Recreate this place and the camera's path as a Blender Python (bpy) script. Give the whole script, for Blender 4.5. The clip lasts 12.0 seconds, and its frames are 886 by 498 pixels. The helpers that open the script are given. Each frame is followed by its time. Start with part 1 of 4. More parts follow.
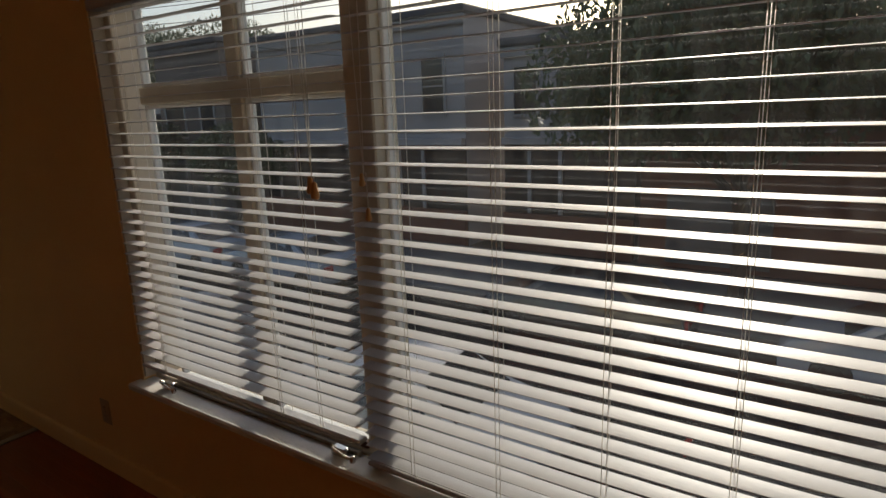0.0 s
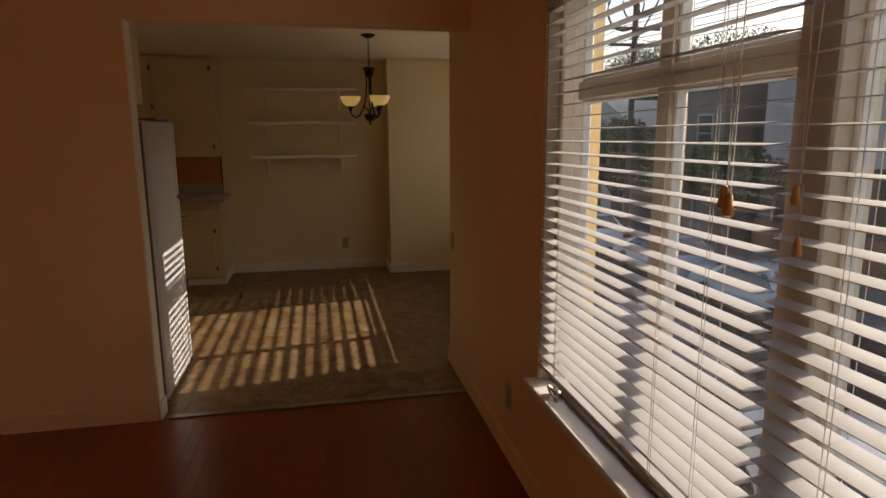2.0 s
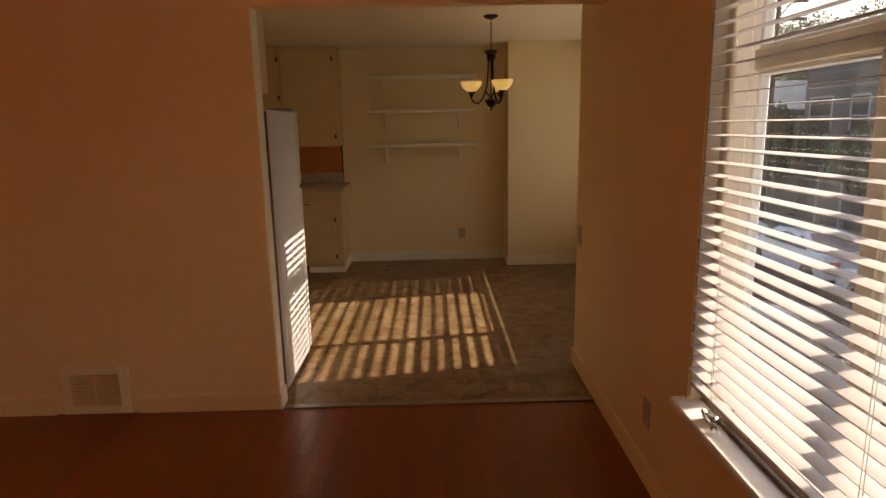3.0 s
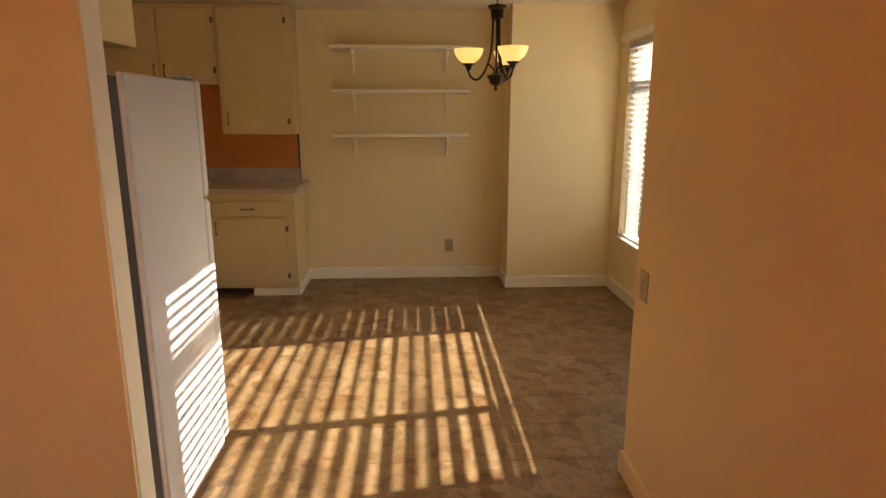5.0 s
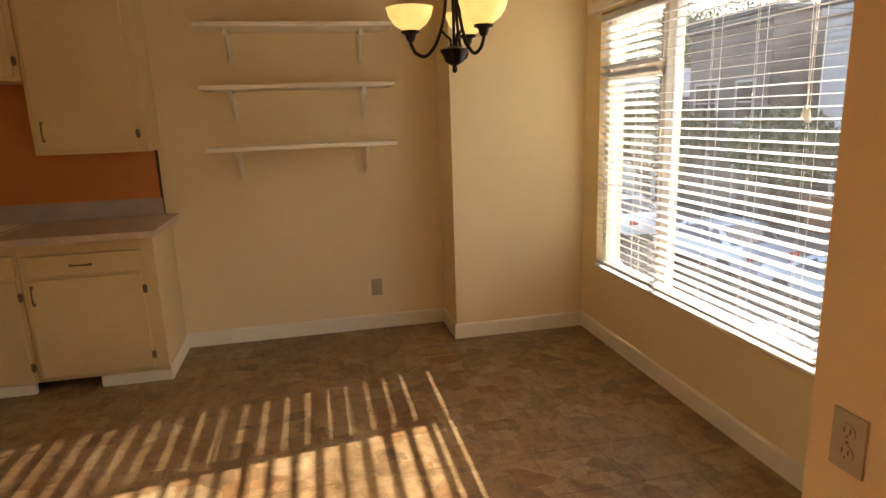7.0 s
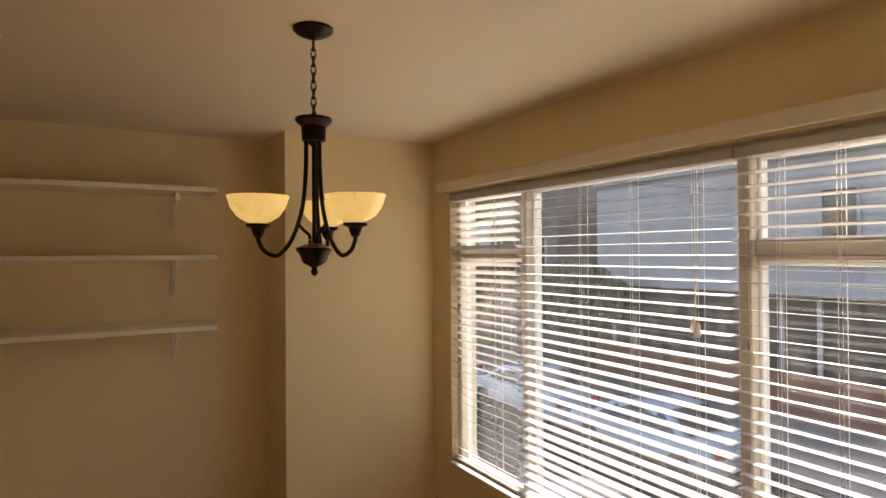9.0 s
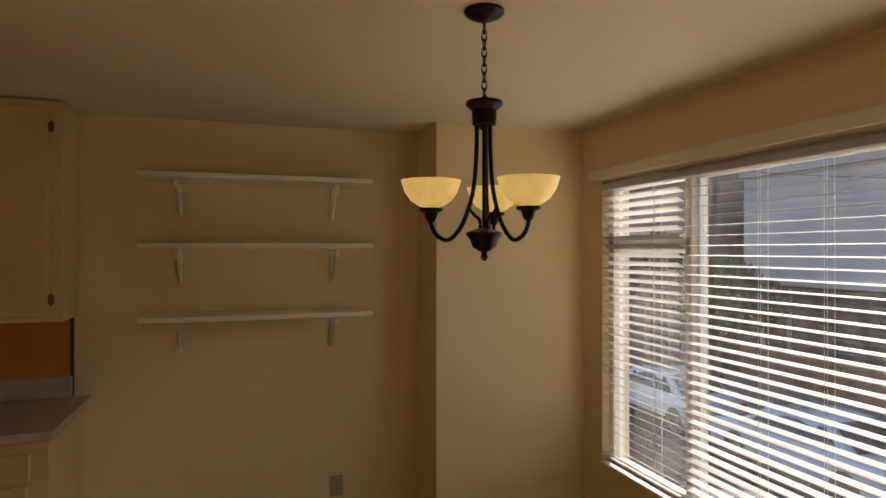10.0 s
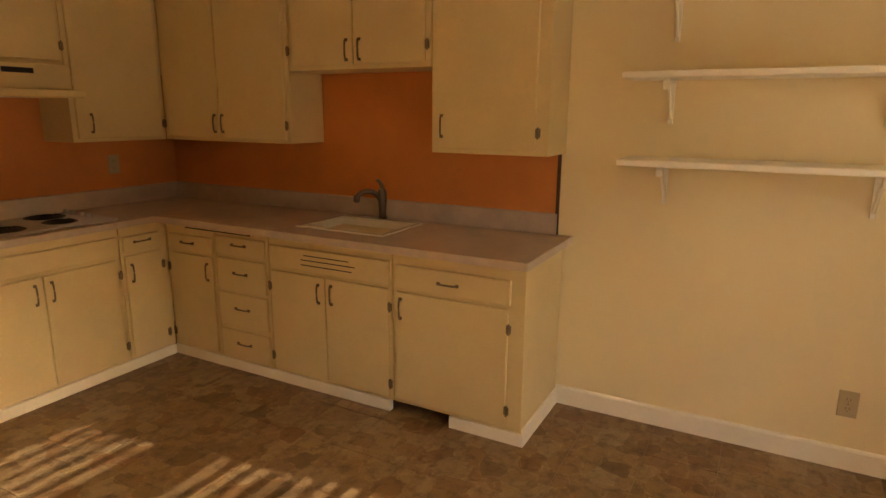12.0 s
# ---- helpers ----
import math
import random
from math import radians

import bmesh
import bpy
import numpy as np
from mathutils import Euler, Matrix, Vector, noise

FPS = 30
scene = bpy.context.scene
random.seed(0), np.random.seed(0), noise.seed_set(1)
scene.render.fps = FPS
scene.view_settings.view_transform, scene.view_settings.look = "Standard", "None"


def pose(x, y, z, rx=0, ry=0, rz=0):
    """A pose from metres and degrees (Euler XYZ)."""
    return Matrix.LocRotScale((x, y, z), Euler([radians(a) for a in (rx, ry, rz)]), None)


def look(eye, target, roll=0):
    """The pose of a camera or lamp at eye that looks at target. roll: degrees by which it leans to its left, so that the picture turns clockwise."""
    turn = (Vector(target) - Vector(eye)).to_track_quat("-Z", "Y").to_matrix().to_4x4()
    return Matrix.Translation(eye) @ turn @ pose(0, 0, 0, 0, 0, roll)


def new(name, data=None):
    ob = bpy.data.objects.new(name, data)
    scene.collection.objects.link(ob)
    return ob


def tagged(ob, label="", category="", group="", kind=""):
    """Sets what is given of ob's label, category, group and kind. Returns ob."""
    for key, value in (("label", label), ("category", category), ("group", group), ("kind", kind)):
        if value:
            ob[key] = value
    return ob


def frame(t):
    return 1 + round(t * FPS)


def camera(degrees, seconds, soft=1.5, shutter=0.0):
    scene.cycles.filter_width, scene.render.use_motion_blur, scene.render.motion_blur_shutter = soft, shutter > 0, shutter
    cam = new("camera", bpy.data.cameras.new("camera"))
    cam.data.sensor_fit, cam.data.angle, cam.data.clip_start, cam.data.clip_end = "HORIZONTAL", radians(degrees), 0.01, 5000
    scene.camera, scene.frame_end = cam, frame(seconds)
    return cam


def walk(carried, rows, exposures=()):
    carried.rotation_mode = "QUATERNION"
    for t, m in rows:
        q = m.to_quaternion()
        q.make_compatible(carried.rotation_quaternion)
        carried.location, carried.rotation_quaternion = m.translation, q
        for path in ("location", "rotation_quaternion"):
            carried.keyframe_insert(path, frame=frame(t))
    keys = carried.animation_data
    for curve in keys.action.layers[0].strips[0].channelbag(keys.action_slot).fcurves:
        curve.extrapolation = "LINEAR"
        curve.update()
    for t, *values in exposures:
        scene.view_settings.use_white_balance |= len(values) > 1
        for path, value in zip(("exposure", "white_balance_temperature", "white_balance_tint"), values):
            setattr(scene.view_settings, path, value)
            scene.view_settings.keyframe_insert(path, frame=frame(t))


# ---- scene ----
cam = camera(72.6, 12.0)
PATH = [
    (0, (0.053, 0.444, 1.567), (-1.051, 2.052, 1.123), -2.1),
    (0.5, (-0.017, 0.578, 1.527), (-1.411, 1.962, 1.155), -3.4),
    (1, (-0.058, 0.672, 1.533), (-1.668, 1.799, 1.161), -2.6),
    (1.5, (-0.1, 0.773, 1.527), (-1.918, 1.532, 1.179), -1.7),
    (2, (-0.091, 0.801, 1.506), (-2.017, 1.195, 1.14), -0.3),
    (2.5, (-0.127, 0.803, 1.493), (-2.076, 0.983, 1.085), 0.7),
    (3, (-0.324, 0.768, 1.49), (-2.284, 0.794, 1.093), -1.2),
    (5, (-1.694, 0.771, 1.478), (-3.644, 0.863, 1.04), -0.0),
    (5.5, (-2.032, 0.762, 1.452), (-3.963, 0.887, 0.946), -0.3),
    (6, (-2.393, 0.736, 1.450), (-4.315, 0.917, 0.928), 0.1),
    (6.5, (-2.73, 0.701, 1.439), (-4.642, 0.994, 0.93), -1.3),
    (8.5, (-3.51, 0.723, 1.626), (-5.323, 1.564, 1.557), -1.7),
    (9, (-3.555, 0.693, 1.669), (-5.289, 1.691, 1.686), -0.4),
    (9.5, (-3.575, 0.666, 1.643), (-5.302, 1.676, 1.667), -0.1),
    (10, (-3.644, 0.591, 1.638), (-5.545, 1.211, 1.643), 0.0),
    (10.5, (-3.716, 0.576, 1.608), (-5.692, 0.871, 1.536), -0.8),
    (11, (-3.836, 0.632, 1.575), (-5.816, 0.41, 1.402), -0.8),
    (11.2, (-3.9, 0.681, 1.558), (-5.839, 0.257, 1.314), 0.1),
    (11.5, (-3.985, 0.687, 1.533), (-5.865, 0.102, 1.184), 1.3),
    (12, (-4.192, 0.662, 1.502), (-5.914, -0.255, 1.061), 0.4),
]
EXPOSURES = [(0.0, -0.05, 6600, 12), (0.5, 0.05, 6600, 12), (1.0, 0.15, 6700, 14), (1.5, 0.45, 6850, 17), (2.0, 0.85, 7050, 18), (2.5, 1.25, 7500, 22),
             (3.0, 1.65, 7750, 23), (5.0, 2.78, 7100, 15), (5.5, 2.8, 7200, 15), (6.5, 2.87, 7200, 17),
             (8.5, 2.42, 6900, 19), (9.5, 1.92, 6900, 20), (10.5, 1.7, 7050, 19), (11.0, 1.9, 7550, 17), (11.5, 2.95, 8150, 19), (12.0, 3.38, 8100, 18)]
walk(cam, [(t, look(eye, target, roll)) for t, eye, target, roll in PATH], EXPOSURES)
SHADE_GLOW = 0.15

# ---- world, sun ----
world = bpy.data.worlds.new("sky")
scene.world = world
world.use_nodes = True
SUN_WAY = Vector((0.16, -1.0, -0.412)).normalized()
sky = world.node_tree.nodes.new("ShaderNodeTexSky")
sky.sky_type, sky.sun_disc = "NISHITA", False
sky.sun_elevation = math.asin(-SUN_WAY.z)
sky.sun_rotation = math.atan2(-SUN_WAY.x, -SUN_WAY.y)
sky.dust_density, sky.ozone_density = 3.0, 1.0
bg = world.node_tree.nodes["Background"]
bg.inputs["Strength"].default_value = 0.15
world.node_tree.links.new(sky.outputs["Color"], bg.inputs["Color"])
sun = new("sun", bpy.data.lights.new("sun", "SUN"))
sun.data.energy, sun.data.angle, sun.data.color = 4.2, radians(0.36), (1.0, 0.91, 0.78)
sun.rotation_euler = SUN_WAY.to_track_quat("-Z", "Y").to_euler()


# ---- materials ----
def mat(name, base, rough=0.6, scale=6.0, vary=0.12, bump=0.1, fine=90.0, metal=0.0, tint=None, piece=0.0, stretch=(1, 1, 1), coat=0.0):
    """A painted or natural surface: base colour varied by broad stains and fine grain, with relief."""
    m = bpy.data.materials.new(name)
    m.use_nodes = True
    t, b = m.node_tree, m.node_tree.nodes["Principled BSDF"]

    def node(kind, **sets):
        n = t.nodes.new(kind)
        for k, v in sets.items():
            n.inputs[k].default_value = v
        return n
    co = t.nodes.new("ShaderNodeTexCoord")
    mp = node("ShaderNodeMapping", Scale=stretch)
    t.links.new(co.outputs["Object"], mp.inputs["Vector"])
    broad = node("ShaderNodeTexNoise", Scale=scale, Detail=4.0, Roughness=0.6)
    grain = node("ShaderNodeTexNoise", Scale=fine, Detail=3.0, Roughness=0.7)
    for n in (broad, grain):
        t.links.new(mp.outputs["Vector"], n.inputs["Vector"])
    add = t.nodes.new("ShaderNodeMath")
    add.operation = "MULTIPLY_ADD"
    t.links.new(grain.outputs["Fac"], add.inputs[0])
    add.inputs[1].default_value = 0.35
    t.links.new(broad.outputs["Fac"], add.inputs[2])
    last = add.outputs[0]
    if piece:
        info = t.nodes.new("ShaderNodeObjectInfo")
        more = t.nodes.new("ShaderNodeMath")
        more.operation = "MULTIPLY_ADD"
        t.links.new(info.outputs["Random"], more.inputs[0])
        more.inputs[1].default_value = piece
        t.links.new(last, more.inputs[2])
        last = more.outputs[0]
        shift = t.nodes.new("ShaderNodeVectorMath")
        shift.operation = "MULTIPLY_ADD"
        t.links.new(info.outputs["Location"], shift.inputs[0])
        shift.inputs[1].default_value = (1.7, 2.3, 0)
        t.links.new(co.outputs["Object"], shift.inputs[2])
        t.links.new(shift.outputs[0], mp.inputs["Vector"])
    ramp = t.nodes.new("ShaderNodeValToRGB")
    t.links.new(last, ramp.inputs["Fac"])
    lo = tint or tuple(c * (1 - vary) for c in base)
    hi = tuple(min(1.0, c * (1 + vary)) for c in base)
    ramp.color_ramp.elements[0].position, ramp.color_ramp.elements[1].position = 0.4, 0.95 + piece * 0.7
    ramp.color_ramp.elements[0].color, ramp.color_ramp.elements[1].color = (*lo, 1), (*hi, 1)
    t.links.new(ramp.outputs["Color"], b.inputs["Base Color"])
    rr = node("ShaderNodeMapRange")
    rr.inputs["To Min"].default_value, rr.inputs["To Max"].default_value = max(0.02, rough - 0.08), min(1, rough + 0.08)
    t.links.new(broad.outputs["Fac"], rr.inputs["Value"])
    t.links.new(rr.outputs["Result"], b.inputs["Roughness"])
    b.inputs["Metallic"].default_value = metal
    b.inputs["Coat Weight"].default_value = coat
    if bump:
        bp = node("ShaderNodeBump", Strength=bump, Distance=0.004)
        t.links.new(grain.outputs["Fac"], bp.inputs["Height"])
        t.links.new(bp.outputs["Normal"], b.inputs["Normal"])
    return m


def stone_vinyl(name):
    """Printed slate patchwork: uneven blocks in ochre, rust and grey-brown, clouded, with pale veins and pressed relief."""
    m = bpy.data.materials.new(name)
    m.use_nodes = True
    t, b = m.node_tree, m.node_tree.nodes["Principled BSDF"]
    link = t.links.new

    def node(kind, **sets):
        n = t.nodes.new(kind)
        for k, v in sets.items():
            n.inputs[k].default_value = v
        return n

    def ramp(src, *stops):
        n = t.nodes.new("ShaderNodeValToRGB")
        while len(n.color_ramp.elements) < len(stops):
            n.color_ramp.elements.new(0.5)
        for e, (p, c) in zip(n.color_ramp.elements, stops):
            e.position, e.color = p, (*c, 1)
        link(src, n.inputs["Fac"])
        return n.outputs["Color"]

    def mix(kind, fac, a, c):
        n = t.nodes.new("ShaderNodeMix")
        n.data_type, n.blend_type = "RGBA", kind
        if isinstance(fac, float):
            n.inputs["Factor"].default_value = fac
        else:
            link(fac, n.inputs["Factor"])
        link(a, n.inputs["A"])
        link(c, n.inputs["B"])
        return n.outputs["Result"]
    co, info = t.nodes.new("ShaderNodeTexCoord"), t.nodes.new("ShaderNodeObjectInfo")
    at = t.nodes.new("ShaderNodeVectorMath")
    at.operation = "ADD"
    link(co.outputs["Object"], at.inputs[0])
    link(info.outputs["Location"], at.inputs[1])
    warp = node("ShaderNodeTexNoise", Scale=9.0, Detail=3.0)
    link(at.outputs[0], warp.inputs["Vector"])
    bent = t.nodes.new("ShaderNodeVectorMath")
    bent.operation = "MULTIPLY_ADD"
    link(warp.outputs["Color"], bent.inputs[0])
    bent.inputs[1].default_value = (0.05, 0.05, 0)
    link(at.outputs[0], bent.inputs[2])
    cells, edges = node("ShaderNodeTexVoronoi", Scale=8.5), node("ShaderNodeTexVoronoi", Scale=8.5)
    cells.distance, edges.feature = "CHEBYCHEV", "DISTANCE_TO_EDGE"
    cloud, fine = node("ShaderNodeTexNoise", Scale=16.0, Detail=6.0, Roughness=0.65), node("ShaderNodeTexNoise", Scale=120.0, Detail=3.0)
    for n in (cells, edges, cloud):
        link(bent.outputs[0], n.inputs["Vector"])
    link(at.outputs[0], fine.inputs["Vector"])
    split = t.nodes.new("ShaderNodeSeparateColor")
    link(cells.outputs["Color"], split.inputs["Color"])
    block = ramp(split.outputs["Red"], (0.0, (0.20, 0.117, 0.055)), (0.3, (0.37, 0.245, 0.122)), (0.55, (0.30, 0.177, 0.078)), (0.75, (0.40, 0.285, 0.16)), (0.92, (0.26, 0.138, 0.058)))
    shade = ramp(cloud.outputs["Fac"], (0.32, (0.42, 0.38, 0.34)), (0.5, (0.85, 0.84, 0.82)), (0.68, (1.0, 1.0, 0.98)))
    speck = ramp(fine.outputs["Fac"], (0.35, (0.78, 0.77, 0.75)), (0.6, (1.0, 1.0, 1.0)))
    colour = mix("MULTIPLY", 0.9, block, shade)
    colour = mix("MULTIPLY", 0.6, colour, speck)
    vein = ramp(edges.outputs["Distance"], (0.0, (0.16, 0.16, 0.16)), (0.045, (0.0, 0.0, 0.0)))
    pale = ramp(cloud.outputs["Fac"], (0.4, (0.10, 0.065, 0.035)), (0.56, (0.62, 0.50, 0.34)))
    link(mix("MIX", vein, colour, pale), b.inputs["Base Color"])
    gloss = node("ShaderNodeMapRange", **{"To Min": 0.34, "To Max": 0.56})
    link(cloud.outputs["Fac"], gloss.inputs["Value"])
    link(gloss.outputs["Result"], b.inputs["Roughness"])
    bump = node("ShaderNodeBump", Strength=0.25, Distance=0.004)
    link(cloud.outputs["Fac"], bump.inputs["Height"])
    link(bump.outputs["Normal"], b.inputs["Normal"])
    return m


M_LIVING = mat("peach_wall_paint", (0.90, 0.64, 0.305), 0.62, 1.6, 0.05, 0.25, 140)
M_CREAM = mat("cream_wall_paint", (0.87, 0.72, 0.42), 0.6, 1.4, 0.04, 0.25, 140)
M_CEIL = mat("ceiling_paint", (0.82, 0.71, 0.50), 0.75, 1.3, 0.04, 0.35, 160)
M_TRIM = mat("cream_trim_paint", (0.90, 0.84, 0.69), 0.4, 5, 0.06, 0.08, 60)
M_CAB = mat("cream_cabinet_paint", (0.72, 0.56, 0.285), 0.42, 3, 0.07, 0.12, 50)
M_SPLASH = mat("orange_backsplash_paint", (0.66, 0.235, 0.06), 0.5, 4, 0.1, 0.15, 120)
M_DARKBROWN = mat("dark_edge", (0.10, 0.04, 0.02), 0.6, 6, 0.2, 0.1)
M_COUNTER = mat("speckled_beige_laminate", (0.56, 0.44, 0.34), 0.35, 8, 0.1, 0.04, 700, tint=(0.42, 0.33, 0.26))
M_SINK = mat("bisque_enamel", (0.82, 0.75, 0.6), 0.18, 3, 0.04, 0.0)
M_WHITE = mat("white_appliance_enamel", (0.55, 0.55, 0.57), 0.36, 3, 0.03, 0.3, 260)
# plastic darkened to near black so the refrigerator's rear gap reads as shade
M_PLASTIC_SHADE = mat("gasket_and_gap_shade", (0.035, 0.032, 0.03), 0.6, 5, 0.2, 0.1)
M_PINKEDGE = mat("pinkish_appliance_edge", (0.62, 0.5, 0.44), 0.45, 4, 0.1, 0.1)
M_SLAT = mat("white_painted_slat", (0.60, 0.59, 0.58), 0.5, 9, 0.05, 0.08, 60)
M_CORD = mat("blind_cord", (0.82, 0.78, 0.70), 0.8, 20, 0.1, 0.2, 300)
_b = M_CORD.node_tree.nodes["Principled BSDF"]
_b.inputs["Transmission Weight"].default_value, _b.inputs["IOR"].default_value = 0.55, 1.15
M_TASSEL = mat("varnished_wooden_tassel", (0.62, 0.33, 0.12), 0.4, 20, 0.2, 0.1)
M_FRAME = mat("almond_window_frame", (0.60, 0.53, 0.41), 0.45, 6, 0.1, 0.12, 80)
M_SILL = mat("white_window_sill", (0.80, 0.79, 0.75), 0.4, 5, 0.1, 0.1)
M_BRONZE = mat("dark_bronze", (0.022, 0.014, 0.011), 0.38, 14, 0.4, 0.1, 60, metal=0.75)
M_CHROME = mat("brushed_chrome", (0.6, 0.58, 0.55), 0.22, 14, 0.1, 0.05, metal=1.0)
M_PULL = mat("aged_bronze_pull", (0.21, 0.155, 0.10), 0.4, 20, 0.3, 0.1, metal=0.8)
M_STEEL = mat("brushed_faucet_metal", (0.14, 0.12, 0.105), 0.3, 14, 0.1, 0.05, metal=1.0)
M_SLOT = mat("brown_slot", (0.16, 0.10, 0.05), 0.6, 6, 0.2, 0.0)
M_PLATE = mat("almond_wall_plate", (0.50, 0.385, 0.21), 0.4, 6, 0.05, 0.02)
M_BLACK = mat("black_slot", (0.012, 0.011, 0.01), 0.7, 6, 0.2, 0.0)
M_COIL = mat("black_burner", (0.018, 0.017, 0.017), 0.5, 30, 0.3, 0.2, metal=0.4)
M_STRIP = mat("worn_metal_threshold", (0.36, 0.32, 0.28), 0.35, 18, 0.25, 0.1, 120, metal=0.8)
M_WOOD = mat("red_oak_floor", (0.28, 0.056, 0.011), 0.33, 2.2, 0.2, 0.03, 38, tint=(0.17, 0.038, 0.009), piece=0.1, stretch=(0.35, 4, 1), coat=0.1)
M_SEAM = mat("dark_floor_bed", (0.10, 0.026, 0.008), 0.7, 6, 0.2, 0.1)
M_VINYL = stone_vinyl("brown_stone_vinyl")
M_VSEAM = mat("vinyl_joint", (0.31, 0.22, 0.13), 0.6, 8, 0.2, 0.1)
M_ASPHALT = mat("asphalt", (0.03, 0.0285, 0.027), 0.95, 0.6, 0.25, 0.5, 60)
M_PAVE = mat("concrete_pavement", (0.17, 0.16, 0.15), 0.85, 1.2, 0.15, 0.4, 40)
M_STUCCO_A = mat("grey_lavender_stucco", (0.38, 0.345, 0.335), 0.85, 0.7, 0.2, 0.5, 25)
M_STUCCO_B = mat("grey_shingle", (0.15, 0.12, 0.105), 0.85, 0.8, 0.2, 0.6, 20, stretch=(1, 1, 5))
M_STUCCO_C = mat("pale_green_stucco", (0.38, 0.37, 0.33), 0.85, 0.7, 0.12, 0.5, 25)
M_STUCCO_D = mat("rust_red_stucco", (0.20, 0.075, 0.045), 0.85, 0.7, 0.15, 0.5, 25)
M_ROOF = mat("tar_roof", (0.10, 0.10, 0.105), 0.9, 1.0, 0.2, 0.5, 18)
M_HOUSETRIM = mat("house_trim_paint", (0.36, 0.33, 0.31), 0.6, 2, 0.1, 0.1)
M_GROUNDFLOOR = mat("dark_brown_ground_floor", (0.032, 0.026, 0.022), 0.95, 0.9, 0.25, 0.5, 20)
M_GARAGE = mat("garage_door_paint", (0.17, 0.15, 0.14), 0.6, 1.5, 0.2, 0.2)
M_ASPHALT.node_tree.nodes["Principled BSDF"].inputs["Specular IOR Level"].default_value = 0.1
M_FARGLASS = mat("dark_window_glass", (0.03, 0.035, 0.04), 0.06, 1, 0.2, 0.0)
M_BARK = mat("bark", (0.09, 0.065, 0.045), 0.9, 8, 0.3, 0.8, 30)
M_LEAF = mat("dark_green_leaf", (0.055, 0.085, 0.03), 0.55, 5, 0.4, 0.0)
M_TYRE = mat("tyre_rubber", (0.02, 0.02, 0.02), 0.8, 10, 0.2, 0.2)
M_RED = mat("red_tail_lamp", (0.45, 0.02, 0.02), 0.2, 5, 0.1, 0.0)
CAR_PAINT = {n: mat(n + "_car_paint", c, 0.22, 2, 0.05, 0.0, coat=0.6) for n, c in
             {"silver": (0.42, 0.44, 0.47), "white": (0.72, 0.72, 0.72), "black": (0.02, 0.02, 0.022), "blue": (0.34, 0.375, 0.42)}.items()}

M_GLASS = bpy.data.materials.new("window_glass")
M_GLASS.use_nodes = True
_t = M_GLASS.node_tree
_t.nodes.remove(_t.nodes["Principled BSDF"])
_tr, _gl, _mx = (_t.nodes.new(k) for k in ("ShaderNodeBsdfTransparent", "ShaderNodeBsdfGlossy", "ShaderNodeMixShader"))
_tr.inputs["Color"].default_value = (0.93, 0.95, 0.95, 1)
_gl.inputs["Roughness"].default_value = 0.02
_mx.inputs[0].default_value = 0.05
_t.links.new(_tr.outputs[0], _mx.inputs[1])
_t.links.new(_gl.outputs[0], _mx.inputs[2])
_du, _m2, _nz, _cr, _tc, _mp = (_t.nodes.new(k) for k in ("ShaderNodeBsdfTranslucent", "ShaderNodeMixShader", "ShaderNodeTexNoise", "ShaderNodeMapRange", "ShaderNodeTexCoord", "ShaderNodeMapping"))
_du.inputs["Color"].default_value = (0.8, 0.8, 0.8, 1)
_mp.inputs["Scale"].default_value = (14, 14, 2.5)
_nz.inputs["Scale"].default_value, _nz.inputs["Detail"].default_value = 2.0, 5
_t.links.new(_tc.outputs["Object"], _mp.inputs["Vector"])
_t.links.new(_mp.outputs["Vector"], _nz.inputs["Vector"])
_t.links.new(_nz.outputs["Fac"], _cr.inputs["Value"])
_cr.inputs["From Min"].default_value, _cr.inputs["From Max"].default_value = 0.3, 0.75
_cr.inputs["To Min"].default_value, _cr.inputs["To Max"].default_value = 0.0015, 0.011
_t.links.new(_cr.outputs["Result"], _m2.inputs[0])
_t.links.new(_mx.outputs[0], _m2.inputs[1])
_t.links.new(_du.outputs[0], _m2.inputs[2])
_t.links.new(_m2.outputs[0], _t.nodes["Material Output"].inputs["Surface"])

# alabaster glass, lit by the bulb inside it
M_SHADE = mat("amber_alabaster_glass", (0.60, 0.45, 0.18), 0.3, 14, 0.04, 0.0, 40)
_t = M_SHADE.node_tree
_co, _ns, _rp = (_t.nodes.new(k) for k in ("ShaderNodeTexCoord", "ShaderNodeTexNoise", "ShaderNodeValToRGB"))
_ns.inputs["Scale"].default_value, _ns.inputs["Detail"].default_value, _ns.inputs["Distortion"].default_value = 6, 1.5, 2.5
_t.links.new(_co.outputs["Object"], _ns.inputs["Vector"])
_t.links.new(_ns.outputs["Fac"], _rp.inputs["Fac"])
_rp.color_ramp.elements.new(0.5)
for i, (p, c) in enumerate(((0.500, (0.98, 0.68, 0.21, 1)), (0.512, (0.60, 0.36, 0.08, 1)), (0.524, (0.94, 0.65, 0.20, 1)))):
    _rp.color_ramp.elements[i].position, _rp.color_ramp.elements[i].color = p, c
_t.links.new(_rp.outputs["Color"], _t.nodes["Principled BSDF"].inputs["Emission Color"])
_t.nodes["Principled BSDF"].inputs["Emission Strength"].default_value = SHADE_GLOW


